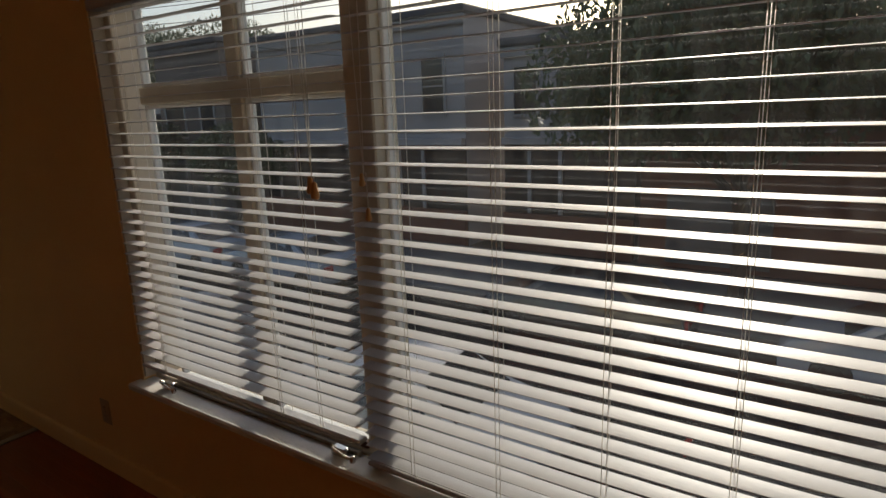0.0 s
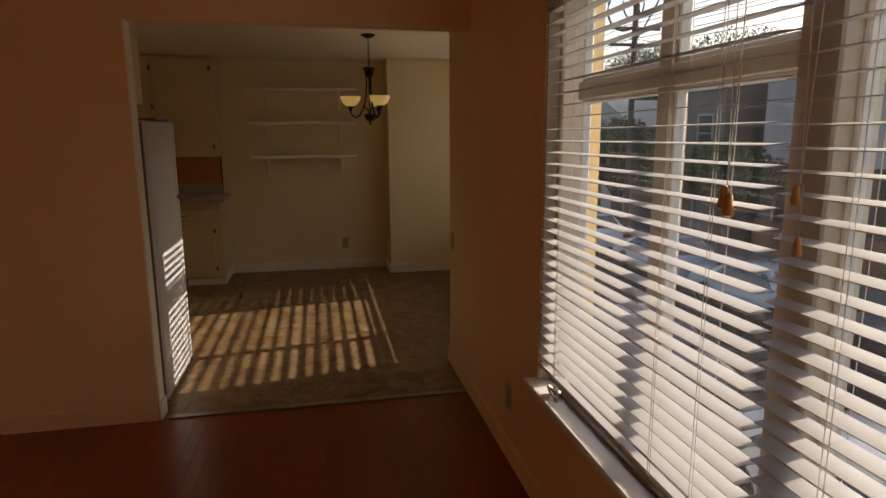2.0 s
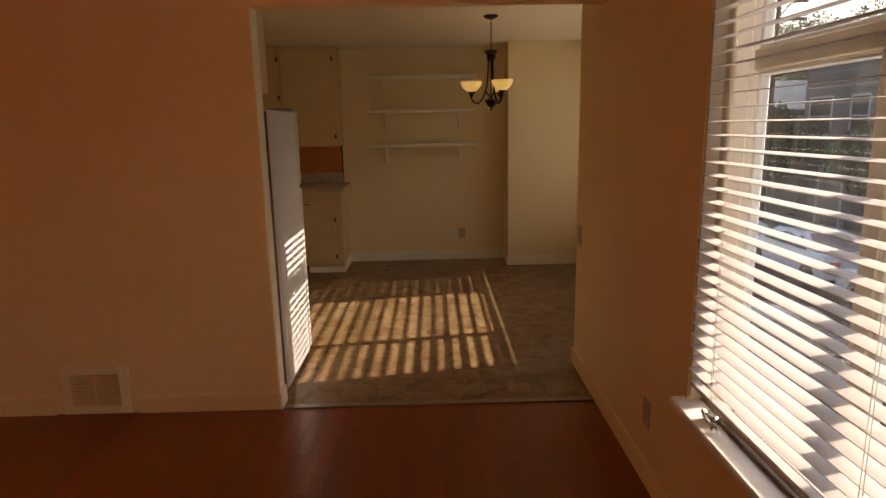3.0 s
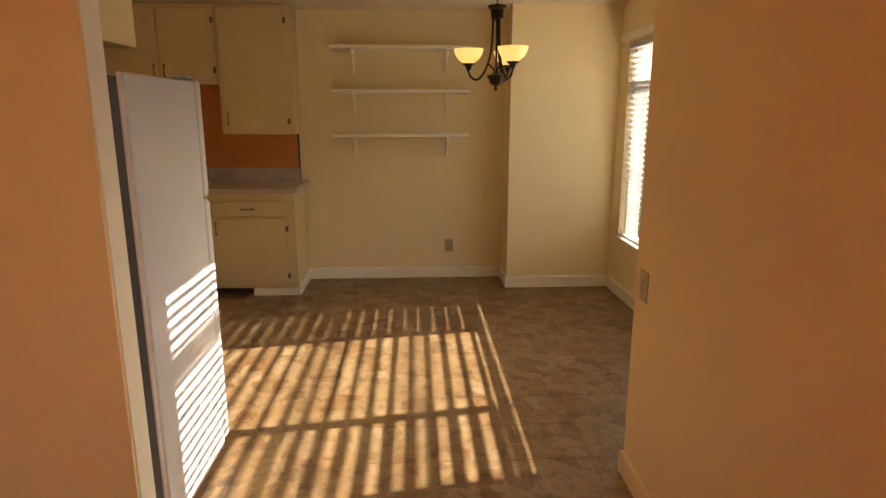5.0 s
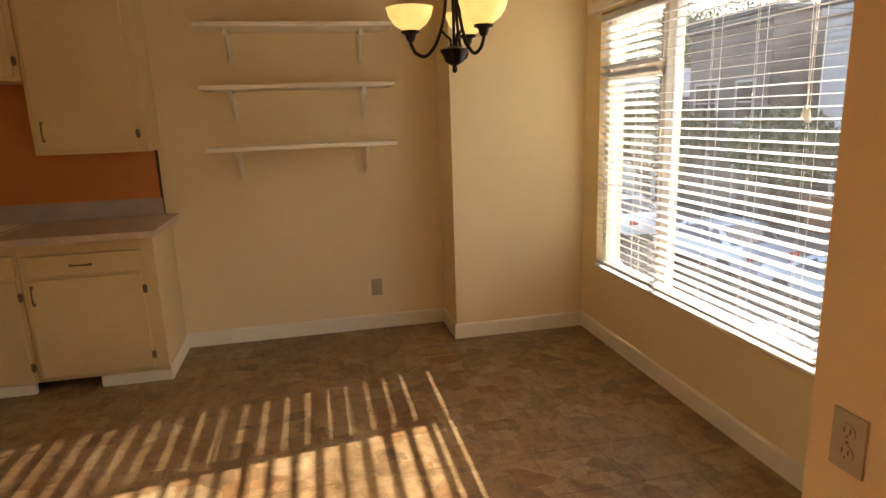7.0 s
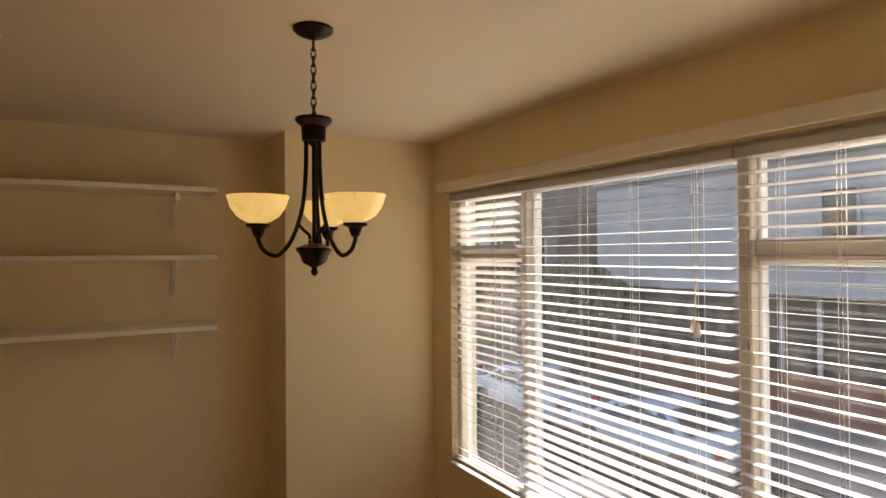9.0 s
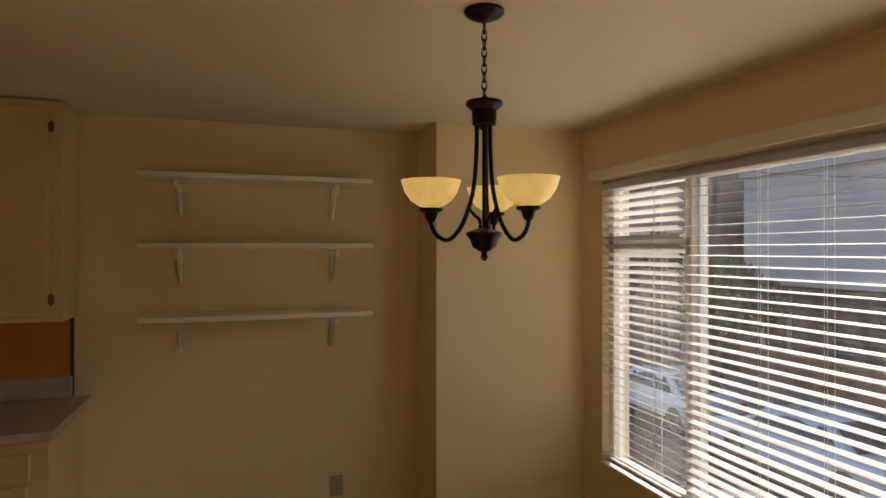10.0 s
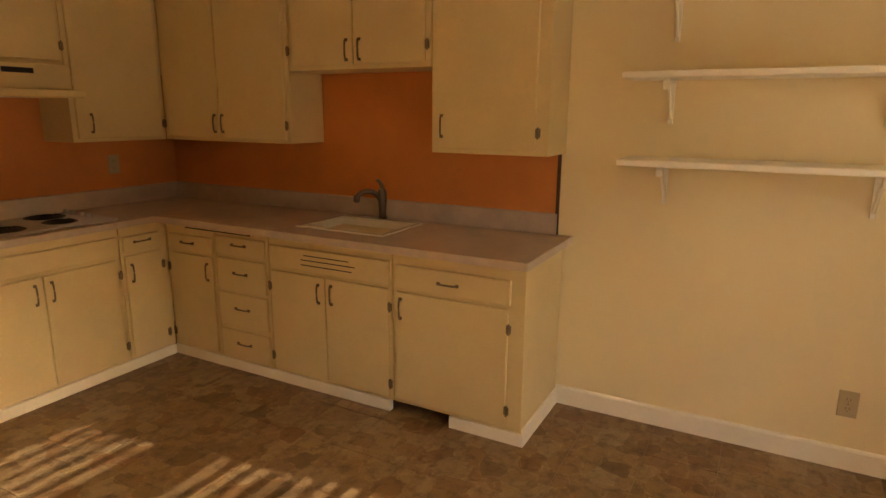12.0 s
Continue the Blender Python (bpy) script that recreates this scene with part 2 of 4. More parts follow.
# ---- mesh helpers ----
def box(bm, x0, x1, y0, y1, z0, z1, bevel=0.0, seg=1):
    r = bmesh.ops.create_cube(bm, size=1.0, matrix=Matrix.LocRotScale(((x0 + x1) / 2, (y0 + y1) / 2, (z0 + z1) / 2), None, (abs(x1 - x0), abs(y1 - y0), abs(z1 - z0))))
    if bevel:
        es = list({e for v in r["verts"] for e in v.link_edges})
        bmesh.ops.bevel(bm, geom=es, offset=bevel, segments=seg, profile=0.5, affect="EDGES")
    return bm


def boxes(*rows, bevel=0.0):
    bm = bmesh.new()
    for r in rows:
        box(bm, *r, bevel=bevel)
    return bm


def slab(xs, ys, keep, z0, z1):
    """A flat board in one piece over the cells of a grid for which keep(x, y) holds."""
    bm = bmesh.new()
    vs = {}

    def v(x, y):
        if (x, y) not in vs:
            vs[(x, y)] = bm.verts.new((x, y, z1))
        return vs[(x, y)]
    for a, b in zip(xs, xs[1:]):
        for c, d in zip(ys, ys[1:]):
            if keep((a + b) / 2, (c + d) / 2):
                bm.faces.new((v(a, c), v(b, c), v(b, d), v(a, d)))
    got = bmesh.ops.extrude_face_region(bm, geom=bm.faces[:])
    bmesh.ops.translate(bm, verts=[e for e in got["geom"] if isinstance(e, bmesh.types.BMVert)], vec=(0, 0, z0 - z1))
    return bm


def lathe(rings, n=24, cx=0.0, cy=0.0):
    """A turned shape from (radius, z) rings."""
    bm = bmesh.new()
    loops = [[bm.verts.new((cx + r * math.cos(2 * math.pi * i / n), cy + r * math.sin(2 * math.pi * i / n), z)) for i in range(n)] for r, z in rings]
    for a, b in zip(loops, loops[1:]):
        for i in range(n):
            bm.faces.new((a[i], a[(i + 1) % n], b[(i + 1) % n], b[i]))
    for lp in (loops[0][::-1], loops[-1]):
        bm.faces.new(lp)
    bmesh.ops.recalc_face_normals(bm, faces=bm.faces)
    return bm


def tube(points, r, n=8, bm=None, closed=False):
    """A round bar along points."""
    bm = bm or bmesh.new()
    pts = [Vector(p) for p in points]
    loops = []
    for i, p in enumerate(pts):
        if closed:
            d = pts[(i + 1) % len(pts)] - pts[i - 1]
        else:
            d = pts[min(i + 1, len(pts) - 1)] - pts[max(i - 1, 0)]
        q = d.to_track_quat("Z", "Y")
        loops.append([bm.verts.new(p + q @ Vector((r * math.cos(2 * math.pi * k / n), r * math.sin(2 * math.pi * k / n), 0))) for k in range(n)])
    pairs = list(zip(loops, loops[1:])) + ([(loops[-1], loops[0])] if closed else [])
    for a, b in pairs:
        for k in range(n):
            bm.faces.new((a[k], a[(k + 1) % n], b[(k + 1) % n], b[k]))
    if not closed:
        bm.faces.new(loops[0][::-1]), bm.faces.new(loops[-1])
    return bm


def smooth_path(pts, steps=8):
    out, P = [], [Vector(p) for p in pts]
    P = [2 * P[0] - P[1]] + P + [2 * P[-1] - P[-2]]
    for a, b, c, d in zip(P, P[1:], P[2:], P[3:]):
        for i in range(steps):
            t = i / steps
            out.append(0.5 * (2 * b + (c - a) * t + (2 * a - 5 * b + 4 * c - d) * t * t + (3 * b - a - 3 * c + d) * t ** 3))
    return out + [P[-2]]


def mesh_of(name, bm, material, round_=False):
    me = bpy.data.meshes.new(name)
    bmesh.ops.recalc_face_normals(bm, faces=bm.faces)
    bm.to_mesh(me)
    bm.free()
    me.materials.append(material)
    if round_:
        for p in me.polygons:
            p.use_smooth = True
        me.set_sharp_from_angle(angle=radians(40))
    return me


def part(name, bm, material, parent=None, label="", round_=False):
    ob = new(name, mesh_of(name, bm, material, round_))
    if parent is not None:
        ob.parent = parent
    if label:
        tagged(ob, label)
    return ob


def piece(name, me, parent, at, rot=(0, 0, 0)):
    ob = new(name, me)
    ob.parent = parent
    ob.location, ob.rotation_euler = at, rot
    return ob


def thing(name, label, category, group="", at=(0, 0, 0), kind=""):
    ob = new(name)
    ob.location = at
    return tagged(ob, label, category, group, kind)


def structure(name, bm, material, label, category):
    return tagged(part(name, bm, material), label, category, kind="structure")


# ---- the two rooms ----
CEIL = 2.33
W1, W2 = 1.635, 2.455          # inner faces of the living and kitchen window walls
XP0, XP1 = -3.50, -3.40        # partition
XS = -7.10                     # shelf wall
YB = -3.04                     # kitchen back wall
EAST, SOUTH = 2.6, -3.6
WIN1 = (-2.27, 2.15, 0.535, 2.025)
WIN2 = (-6.53, -4.09, 0.478, 2.018)


def pierced(x0, x1, y0, y1, win):
    a, b, c, d = win
    return boxes((x0, a, y0, y1, 0, CEIL), (b, x1, y0, y1, 0, CEIL), (a, b, y0, y1, 0, c), (a, b, y0, y1, d, CEIL))


structure("wall_north", pierced(-3.94, EAST, W1, W1 + 0.16, WIN1), M_LIVING, "peach painted living room wall with a wide window", "wall")
structure("wall_return", boxes((-3.94, -3.79, W1 + 0.16, W2, 0, CEIL)), M_CREAM, "cream painted wall return beside the kitchen window", "wall")
structure("wall_kitchen_window", pierced(XS - 0.15, -3.79, W2, W2 + 0.15, WIN2), M_CREAM, "cream painted kitchen wall with a wide window", "wall")
structure("wall_column", boxes((XS, -6.73, 1.56, W2, 0, CEIL)), M_CREAM, "cream painted boxed-out wall column in the corner", "wall")
structure("wall_west", boxes((XS - 0.15, XS, YB - 0.15, W2, 0, CEIL)), M_CREAM, "cream painted wall that carries the shelves", "wall")
structure("wall_kitchen_back", boxes((XS, XP0, YB - 0.15, YB, 0, CEIL)), M_CREAM, "cream painted wall behind the stove counter", "wall")
structure("wall_partition", boxes((XP0, XP1, SOUTH, -0.10, 0, CEIL), (XP0, XP1, -0.10, W1, 2.075, CEIL)), M_LIVING, "peach painted partition wall with a wide opening", "wall")
structure("wall_south", boxes((XP1, EAST, SOUTH - 0.15, SOUTH, 0, CEIL)), M_LIVING, "peach painted living room wall", "wall")
structure("wall_east", boxes((EAST, EAST + 0.15, SOUTH - 0.15, W1 + 0.16, 0, CEIL)), M_LIVING, "peach painted living room end wall", "wall")
structure("trim_jamb", boxes((XP0 - 0.006, XP1 - 0.012, -0.10, -0.094, 0, 2.075), bevel=0.001), M_TRIM, "cream painted jamb lining of the opening", "trim")
structure("ceiling", boxes((XS - 0.15, EAST + 0.15, SOUTH - 0.15, W1 + 0.16, CEIL, CEIL + 0.15), (XS - 0.15, -3.79, W1 + 0.16, W2 + 0.15, CEIL, CEIL + 0.15)), M_CEIL, "cream ceiling with a faint orange-peel texture", "ceiling")


def baseboard(x0, y0, x1, y1, side, h=0.10, t=0.014):
    """A skirting board with a rounded top along a wall from one point to another; side: which way it stands proud."""
    d = Vector((x1 - x0, y1 - y0, 0))
    n = Vector((-d.y, d.x, 0)).normalized() * side
    bm = bmesh.new()
    prof = [(0.0, 0.0), (t, 0.0), (t, h - 0.012), (t * 0.75, h - 0.004), (t * 0.35, h), (0.0, h)]
    loops = [[bm.verts.new(Vector((x, y, z)) + n * o) for o, z in prof] for x, y in ((x0, y0), (x1, y1))]
    for i in range(len(prof)):
        j = (i + 1) % len(prof)
        bm.faces.new((loops[0][i], loops[0][j], loops[1][j], loops[1][i]))
    bm.faces.new(loops[0]), bm.faces.new(loops[1][::-1])
    return bm


def skirt(name, *a, material=M_TRIM, **k):
    structure(name, baseboard(*a, **k), material, "painted baseboard along the foot of the wall", "baseboard")


skirt("baseboard_1", XS, -0.20, XS, 1.56, -1)
skirt("baseboard_2", XS + 0.014, 1.56, -6.73 + 0.014, 1.56, -1)
skirt("baseboard_3", -6.73, 1.56, -6.73, W2, -1)
skirt("baseboard_4", -6.716, W2, -3.954, W2, -1)
skirt("baseboard_5", -3.94, W1 - 0.014, -3.94, W2, 1)
skirt("baseboard_6", -3.94, W1, EAST, W1, -1, material=M_LIVING)
skirt("baseboard_7", XP1, -0.10, XP1, -0.86, 1, material=M_LIVING)
skirt("baseboard_8", XP1, -1.30, XP1, SOUTH, 1, material=M_LIVING)
skirt("baseboard_9", XP0, -0.094, XP1 + 0.014, -0.094, 1, t=0.012)

# ---- windows ----


def pane_part(parent, x0, x1, y, z0, z1):
    p = part("pane", boxes((x0, x1, y - 0.002, y + 0.002, z0, z1)), M_GLASS, parent)
    return p


def window(name, xs, y, z0, z1, sashes, label, foot=0.05):
    """xs: outer edges; sashes: (x0, x1, upright or None, rail height or None)."""
    w = tagged(new(name), label, "window", kind="structure")
    a, b = xs
    fr = boxes((a, a + 0.05, y - 0.05, y + 0.05, z0, z1), (b - 0.05, b, y - 0.05, y + 0.05, z0, z1),
               (a + 0.05, b - 0.05, y - 0.05, y + 0.05, z1 - 0.04, z1), (a + 0.05, b - 0.05, y - 0.05, y + 0.05, z0, z0 + foot), bevel=0.004)
    part("window_frame", fr, M_FRAME, w)
    for (l, r, up, rail), nxt in zip(sashes, [*sashes[1:], None]):
        if nxt:
            part("post", boxes((r, nxt[0], y - 0.055, y + 0.045, z0 + foot, z1 - 0.04), bevel=0.005), M_FRAME, w)
        lo, hi = z0 + foot, z1 - 0.04
        cells = [(l, r, lo, hi)]
        if rail:
            part("rail", boxes((l, r, y - 0.03, y + 0.03, rail - 0.03, rail + 0.03), bevel=0.004), M_FRAME, w)
            cells = [(l, r, lo, rail - 0.03), (l, r, rail + 0.03, hi)]
        if up:
            part("mullion", boxes((up - 0.03, up + 0.03, y - 0.028, y + 0.028, lo, hi), bevel=0.004), M_FRAME, w)
            cells = [c for (p, q, u, v) in cells for c in ((p, up - 0.03, u, v), (up + 0.03, q, u, v))]
        for (p, q, u, v) in cells:
            s = 0.014
            part("sash", boxes((p, p + s, y - 0.016, y + 0.016, u, v), (q - s, q, y - 0.016, y + 0.016, u, v),
                               (p + s, q - s, y - 0.016, y + 0.016, u, u + s), (p + s, q - s, y - 0.016, y + 0.016, v - s, v), bevel=0.003), M_SILL, w, "white inner sash edge")
            pane_part(w, p + s, q - s, y, u + s, v - s)
    return w


# the third sash is unseen, added to let more sky light into the living room
win1 = window("window_1", WIN1[:2], W1 + 0.10, WIN1[2], WIN1[3],
              [(-2.13, -1.10, -1.59, 1.66), (-1.0, 0.90, None, None), (1.0, 2.05, 1.5, 1.66)], "almond framed living room window with dusty glass", 0.02)
win2 = window("window_2", WIN2[:2], W2 + 0.09, WIN2[2], WIN2[3],
              [(-6.49, -5.915, None, 1.67), (-5.875, -4.77, None, None), (-4.725, -4.13, None, 1.67)], "almond framed kitchen window of three lights", 0.012)
part("jamb_board", boxes((WIN1[0], WIN1[0] + 0.012, W1 + 0.004, W1 + 0.05, WIN1[2] + 0.02, WIN1[3]), bevel=0.002), M_FRAME, win1, "cream side board of the window")
part("window_sill", boxes((WIN1[0] - 0.03, WIN1[1] + 0.03, W1 - 0.055, W1 + 0.05, WIN1[2] - 0.022, WIN1[2] + 0.006), bevel=0.006), M_SILL, win1, "white painted sill")
part("window_sill", boxes((WIN2[0] - 0.01, WIN2[1] + 0.01, W2 - 0.012, W2 + 0.04, WIN2[2] - 0.012, WIN2[2] + 0.006), bevel=0.004), M_SILL, win2, "white painted sill")


def crank(x):
    c = thing("window_crank", "chrome casement crank on the window sill", "window crank", "cranks on the sill", (x, W1 + 0.0, WIN1[2] + 0.0055))
    part("housing", boxes((-0.03, 0.03, -0.012, 0.022, 0, 0.03), bevel=0.007), M_CHROME, c, round_=True)
    part("spindle", tube([(-0.015, -0.004, 0.026), (-0.018, -0.016, 0.036)], 0.007), M_CHROME, c, round_=True)
    part("handle", tube(smooth_path([(-0.018, -0.016, 0.034), (0.01, -0.022, 0.03), (0.045, -0.022, 0.022), (0.07, -0.02, 0.02)]), 0.005), M_CHROME, c, round_=True)
    part("knob", lathe([(0.004, -0.012), (0.009, -0.008), (0.010, 0.0), (0.008, 0.010), (0.003, 0.013)], 12, 0.072, -0.02), M_CHROME, c, round_=True).location.z = 0.02
    return c


crank(-2.10), crank(-1.18)
# frame rail under the blind, its shadow painted in as dark brown
part("bottom_rail", boxes((-2.12, -1.11, W1 + 0.052, W1 + 0.075, 0.557, 0.58), bevel=0.003), M_DARKBROWN, win1, "frame bottom rail coloured dark brown for its shadow")
part("operator_bar", boxes((-2.10, -1.12, W1 + 0.022, W1 + 0.04, 0.542, 0.557), bevel=0.003), M_PULL, win1, "dark metal operator bar")
SLAT_W = 0.0455


def slat_mesh(length):
    bm = bmesh.new()
    k = 4
    rows = []
    for x in (-length / 2, length / 2):
        top = [bm.verts.new((x, -SLAT_W / 2 + SLAT_W * i / k, 0.0007 * (1 - (2 * i / k - 1) ** 2) + 0.0009)) for i in range(k + 1)]
        bot = [bm.verts.new((x, -SLAT_W / 2 + SLAT_W * i / k, 0.0007 * (1 - (2 * i / k - 1) ** 2) - 0.0009)) for i in range(k + 1)]
        rows.append(top + bot[::-1])
    n = len(rows[0])
    for i in range(n):
        bm.faces.new((rows[0][i], rows[0][(i + 1) % n], rows[1][(i + 1) % n], rows[1][i]))
    bm.faces.new(rows[0][::-1]), bm.faces.new(rows[1])
    return mesh_of("slat", bm, M_SLAT)


def blind(x0, x1, y, ztop, zbot, ladders, label, pulls=(), tilt=4.0, knob=None, pitch=0.0410, level=1.4005):
    """level: the height of one slat; the others hang from it, pitch apart."""
    b = thing("venetian_blind", label, "blind", "blinds in the windows", ((x0 + x1) / 2, y, zbot))
    L, h = x1 - x0, ztop - zbot
    part("head_rail", boxes((-L / 2, L / 2, -0.022, 0.024, h - 0.035, h), bevel=0.003), M_SLAT, b)
    part("bottom_rail", boxes((-L / 2, L / 2, -0.02, 0.02, 0, 0.016), bevel=0.005), M_SLAT, b)
    me = slat_mesh(L - 0.006)
    first = (level - zbot - 0.030) % pitch + 0.030
    for i in range(int((h - 0.048 - first) / pitch) + 1):
        z = first + i * pitch
        piece("slat", me, b, (random.uniform(-0.002, 0.002), 0, z), (radians(tilt) + random.uniform(-0.02, 0.02), random.uniform(-0.0008, 0.0008), 0))
    for lx in ladders:
        u = lx - (x0 + x1) / 2
        for du, yy, rad in ((0, -SLAT_W / 2 - 0.001, 0.0010), (0, SLAT_W / 2 + 0.001, 0.0010), (0.012, -SLAT_W / 2 - 0.002, 0.0009)):
            part("ladder_cord", tube([(u + du, yy, 0.01), (u + du, yy, h - 0.03)], rad, 5), M_CORD, b, "pale ladder cord")
    for px, pz, gap in pulls:
        u, v = px - (x0 + x1) / 2, pz - zbot
        bm = tube(smooth_path([(u - 0.006, -0.03, h - 0.02), (u - 0.012, -0.032, (h + v) / 2 + 0.1), (u, -0.032, v)], 5), 0.0013, 5)
        tube(smooth_path([(u + 0.006, -0.03, h - 0.02), (u + 0.014, -0.033, (h + v) / 2 + 0.08), (u, -0.032, v)], 5), 0.0013, 5, bm)
        tube([(u + 0.008, -0.032, v + 0.002), (u + 0.008, -0.032, v - gap)], 0.0013, 5, bm)
        part("pull_cord", bm, M_CORD, b, "twisted pull cord")
        k = 1.0 if gap < 0.02 else 0.72
        for dx, dz in ((-0.007, 0.0), (0.008, -gap)):
            part("tassel", lathe([(k * rr, k * zz) for rr, zz in ((0.004, 0.0), (0.008, -0.007), (0.009, -0.022), (0.013, -0.038), (0.011, -0.046), (0.004, -0.049))], 12, u + dx, -0.032), knob or M_TASSEL, b, "pale plastic tassel" if knob else "varnished wooden tassel", True).location.z = v + dz
    return b


YB1, YB2 = W1 + 0.012, W2 + 0.008
blind(-2.255, -1.085, YB1, 1.995, 0.605, (-2.08, -1.42, -1.24), "white wooden venetian blind raised a little above the sill", [(-1.18, 1.405, 0.014)], level=1.3245)
blind(-1.06, 0.93, YB1, 1.995, 0.55, (-0.89, -0.62, -0.35, -0.09, 0.35, 0.75), "white wooden venetian blind over the picture window", [(-0.99, 1.42, 0.09)])
# blind of the unseen sash added for light
blind(0.96, 2.13, YB1, 1.995, 0.55, (1.1, 1.55, 2.0), "white wooden venetian blind over the added unseen end sash")
blind(-6.515, -5.905, YB2, 2.0, 0.502, (-6.40, -6.07), "narrow white wooden venetian blind in the kitchen window almost closed", tilt=-29.0, pitch=0.0431, level=1.40)
blind(-5.895, -4.755, YB2, 2.0, 0.502, (-5.45, -5.175, -4.89), "white wooden venetian blind over the middle kitchen pane", [(-4.885, 1.45, 0.014)], tilt=5.0, knob=M_CORD, pitch=0.0431, level=1.40)
blind(-4.745, -4.105, YB2, 2.0, 0.502, (-4.61, -4.44, -4.25), "narrow white wooden venetian blind at the end of the kitchen window", [(-4.69, 1.40, 0.04)], tilt=-6.0, knob=M_CORD, pitch=0.0431, level=1.40)


def valance(x0, x1, y, z0, z1, label):
    v = thing("blind_valance", label, "valance", "", (0, 0, 0))
    part("board", boxes((x0, x1, y - 0.062, y - 0.05, z0, z1), bevel=0.003), M_TRIM, v)
    part("side_return", boxes((x0, x0 + 0.012, y - 0.05, y, z0, z1), bevel=0.002), M_TRIM, v)
    part("side_return", boxes((x1 - 0.012, x1, y - 0.05, y, z0, z1), bevel=0.002), M_TRIM, v)
    part("top_board", boxes((x0 + 0.012, x1 - 0.012, y - 0.05, y, z1 - 0.012, z1), bevel=0.002), M_TRIM, v)


valance(WIN1[0] - 0.045, WIN1[1] + 0.05, W1, 2.0, 2.065, "cream valance board above the living room blinds")
valance(WIN2[0] - 0.05, WIN2[1] + 0.04, W2, 2.02, 2.075, "cream valance board above the kitchen blinds")

# ---- kitchen cabinets ----
XF, YF = -6.58, -2.52          # base fronts of the sink run and of the stove run
CT = 0.905


def pull(parent, p, axis, along, length=0.10):
    """A slim bow handle; p: its middle on the door face; axis: which way the face looks; along: the way it runs."""
    a, u, c = Vector(axis), Vector(along), Vector(p)
    h = length / 2
    bm = tube(smooth_path([c - u * h, c - u * h * 0.85 + a * 0.014, c + a * 0.018, c + u * h * 0.85 + a * 0.014, c + u * h], 4), 0.0048, 8)
    for s in (-1, 1):
        m = Matrix.Translation(c + u * s * h * 0.97 + a * 0.002)
        bmesh.ops.create_cube(bm, size=0.014, matrix=m)
    part("handle", bm, M_PULL, parent, "aged bronze bow handle", True)


def hinge(parent, p, axis):
    a, c = Vector(axis), Vector(p)
    side = Vector((-a.y, a.x, 0))
    bm = tube([c + a * 0.004 - Vector((0, 0, 0.026)), c + a * 0.004 + Vector((0, 0, 0.026))], 0.0055, 8)
    lo, hi = c - side * 0.012 - Vector((0, 0, 0.02)), c + side * 0.012 + a * 0.003 + Vector((0, 0, 0.02))
    box(bm, min(lo.x, hi.x), max(lo.x, hi.x), min(lo.y, hi.y), max(lo.y, hi.y), lo.z, hi.z)
    part("hinge", bm, M_PULL, parent, "small aged bronze hinge")


class Face:
    """A cabinet front in the plane of one run: u runs along the run, n is the way it looks."""

    def __init__(self, plane, run):
        self.plane, self.run = plane, run

    def box(self, u0, u1, z0, z1, d0, d1, bevel=0.0):
        p = self.plane
        return boxes((p + d0, p + d1, u0, u1, z0, z1), bevel=bevel) if self.run == "y" else boxes((u0, u1, p + d0, p + d1, z0, z1), bevel=bevel)

    def point(self, u, z, d=0.0):
        return (self.plane + d, u, z) if self.run == "y" else (u, self.plane + d, z)

    def axis(self):
        return (1, 0, 0) if self.run == "y" else (0, 1, 0)

    def along(self):
        return (0, 1, 0) if self.run == "y" else (1, 0, 0)


def unit(name, label, face, u0, u1, z0, z1, depth, fronts, group, slots=None):
    """A cabinet unit; fronts: (kind, u0, u1, z0, z1, handle u, handle z, upright, hinge u or None)."""
    c = thing(name, label, "cabinet", group)
    part("body", face.box(u0, u1, z0, z1, -depth, 0, 0.002), M_CAB, c)
    for kind, a, b, lo, hi, hu, hz, up, hg in fronts:
        f = part(kind, face.box(a, b, lo, hi, 0.0005, 0.017, 0.004), M_CAB, c)
        if hu is not None:
            pull(f, face.point(hu, hz, 0.017), face.axis(), (0, 0, 1) if up else face.along())
        if hg is not None:
            for z in (lo + 0.08, hi - 0.09):
                hinge(f, face.point(hg, z, 0.0175), face.axis())
    for a, b, lo, hi in slots or ():
        # nothing is cut: black strips on the front paint the slots' shade
        part("vent_slot", face.box(a, b, lo, hi, 0.0155, 0.0178), M_BLACK, c, "black strip painting the shade of a slot")
    return c


A = Face(XF, "y")
D = 0.51
GB = "base cabinets of the sink run"
unit("base_cabinet", "cream painted base cabinet with a drawer over one door", A, -0.885, -0.20, 0.066, 0.868, D,
     [("drawer_front", -0.86, -0.265, 0.672, 0.79, -0.575, 0.728, False, None), ("door", -0.86, -0.275, 0.092, 0.655, -0.833, 0.572, True, -0.268)], GB)
unit("base_cabinet", "cream painted sink cabinet with a slotted front and double doors", A, -1.69, -0.889, 0.066, 0.868, D,
     [("false_front", -1.675, -0.90, 0.68, 0.80, None, None, False, None), ("door", -1.665, -1.30, 0.084, 0.66, -1.338, 0.57, True, -1.676),
      ("door", -1.294, -0.905, 0.084, 0.66, -1.254, 0.575, True, -0.894)], GB,
     [(-1.43, -1.14, 0.764, 0.769), (-1.45, -1.10, 0.739, 0.744), (-1.45, -1.12, 0.712, 0.717)])
unit("base_cabinet", "cream painted cabinet of four drawers", A, -2.10, -1.694, 0.066, 0.868, D,
     [("drawer_front", -2.085, -1.71, z0, z1, -1.90, (z0 + z1) / 2 + 0.01, False, None) for z0, z1 in ((0.705, 0.81), (0.50, 0.685), (0.285, 0.48), (0.084, 0.255))], GB)
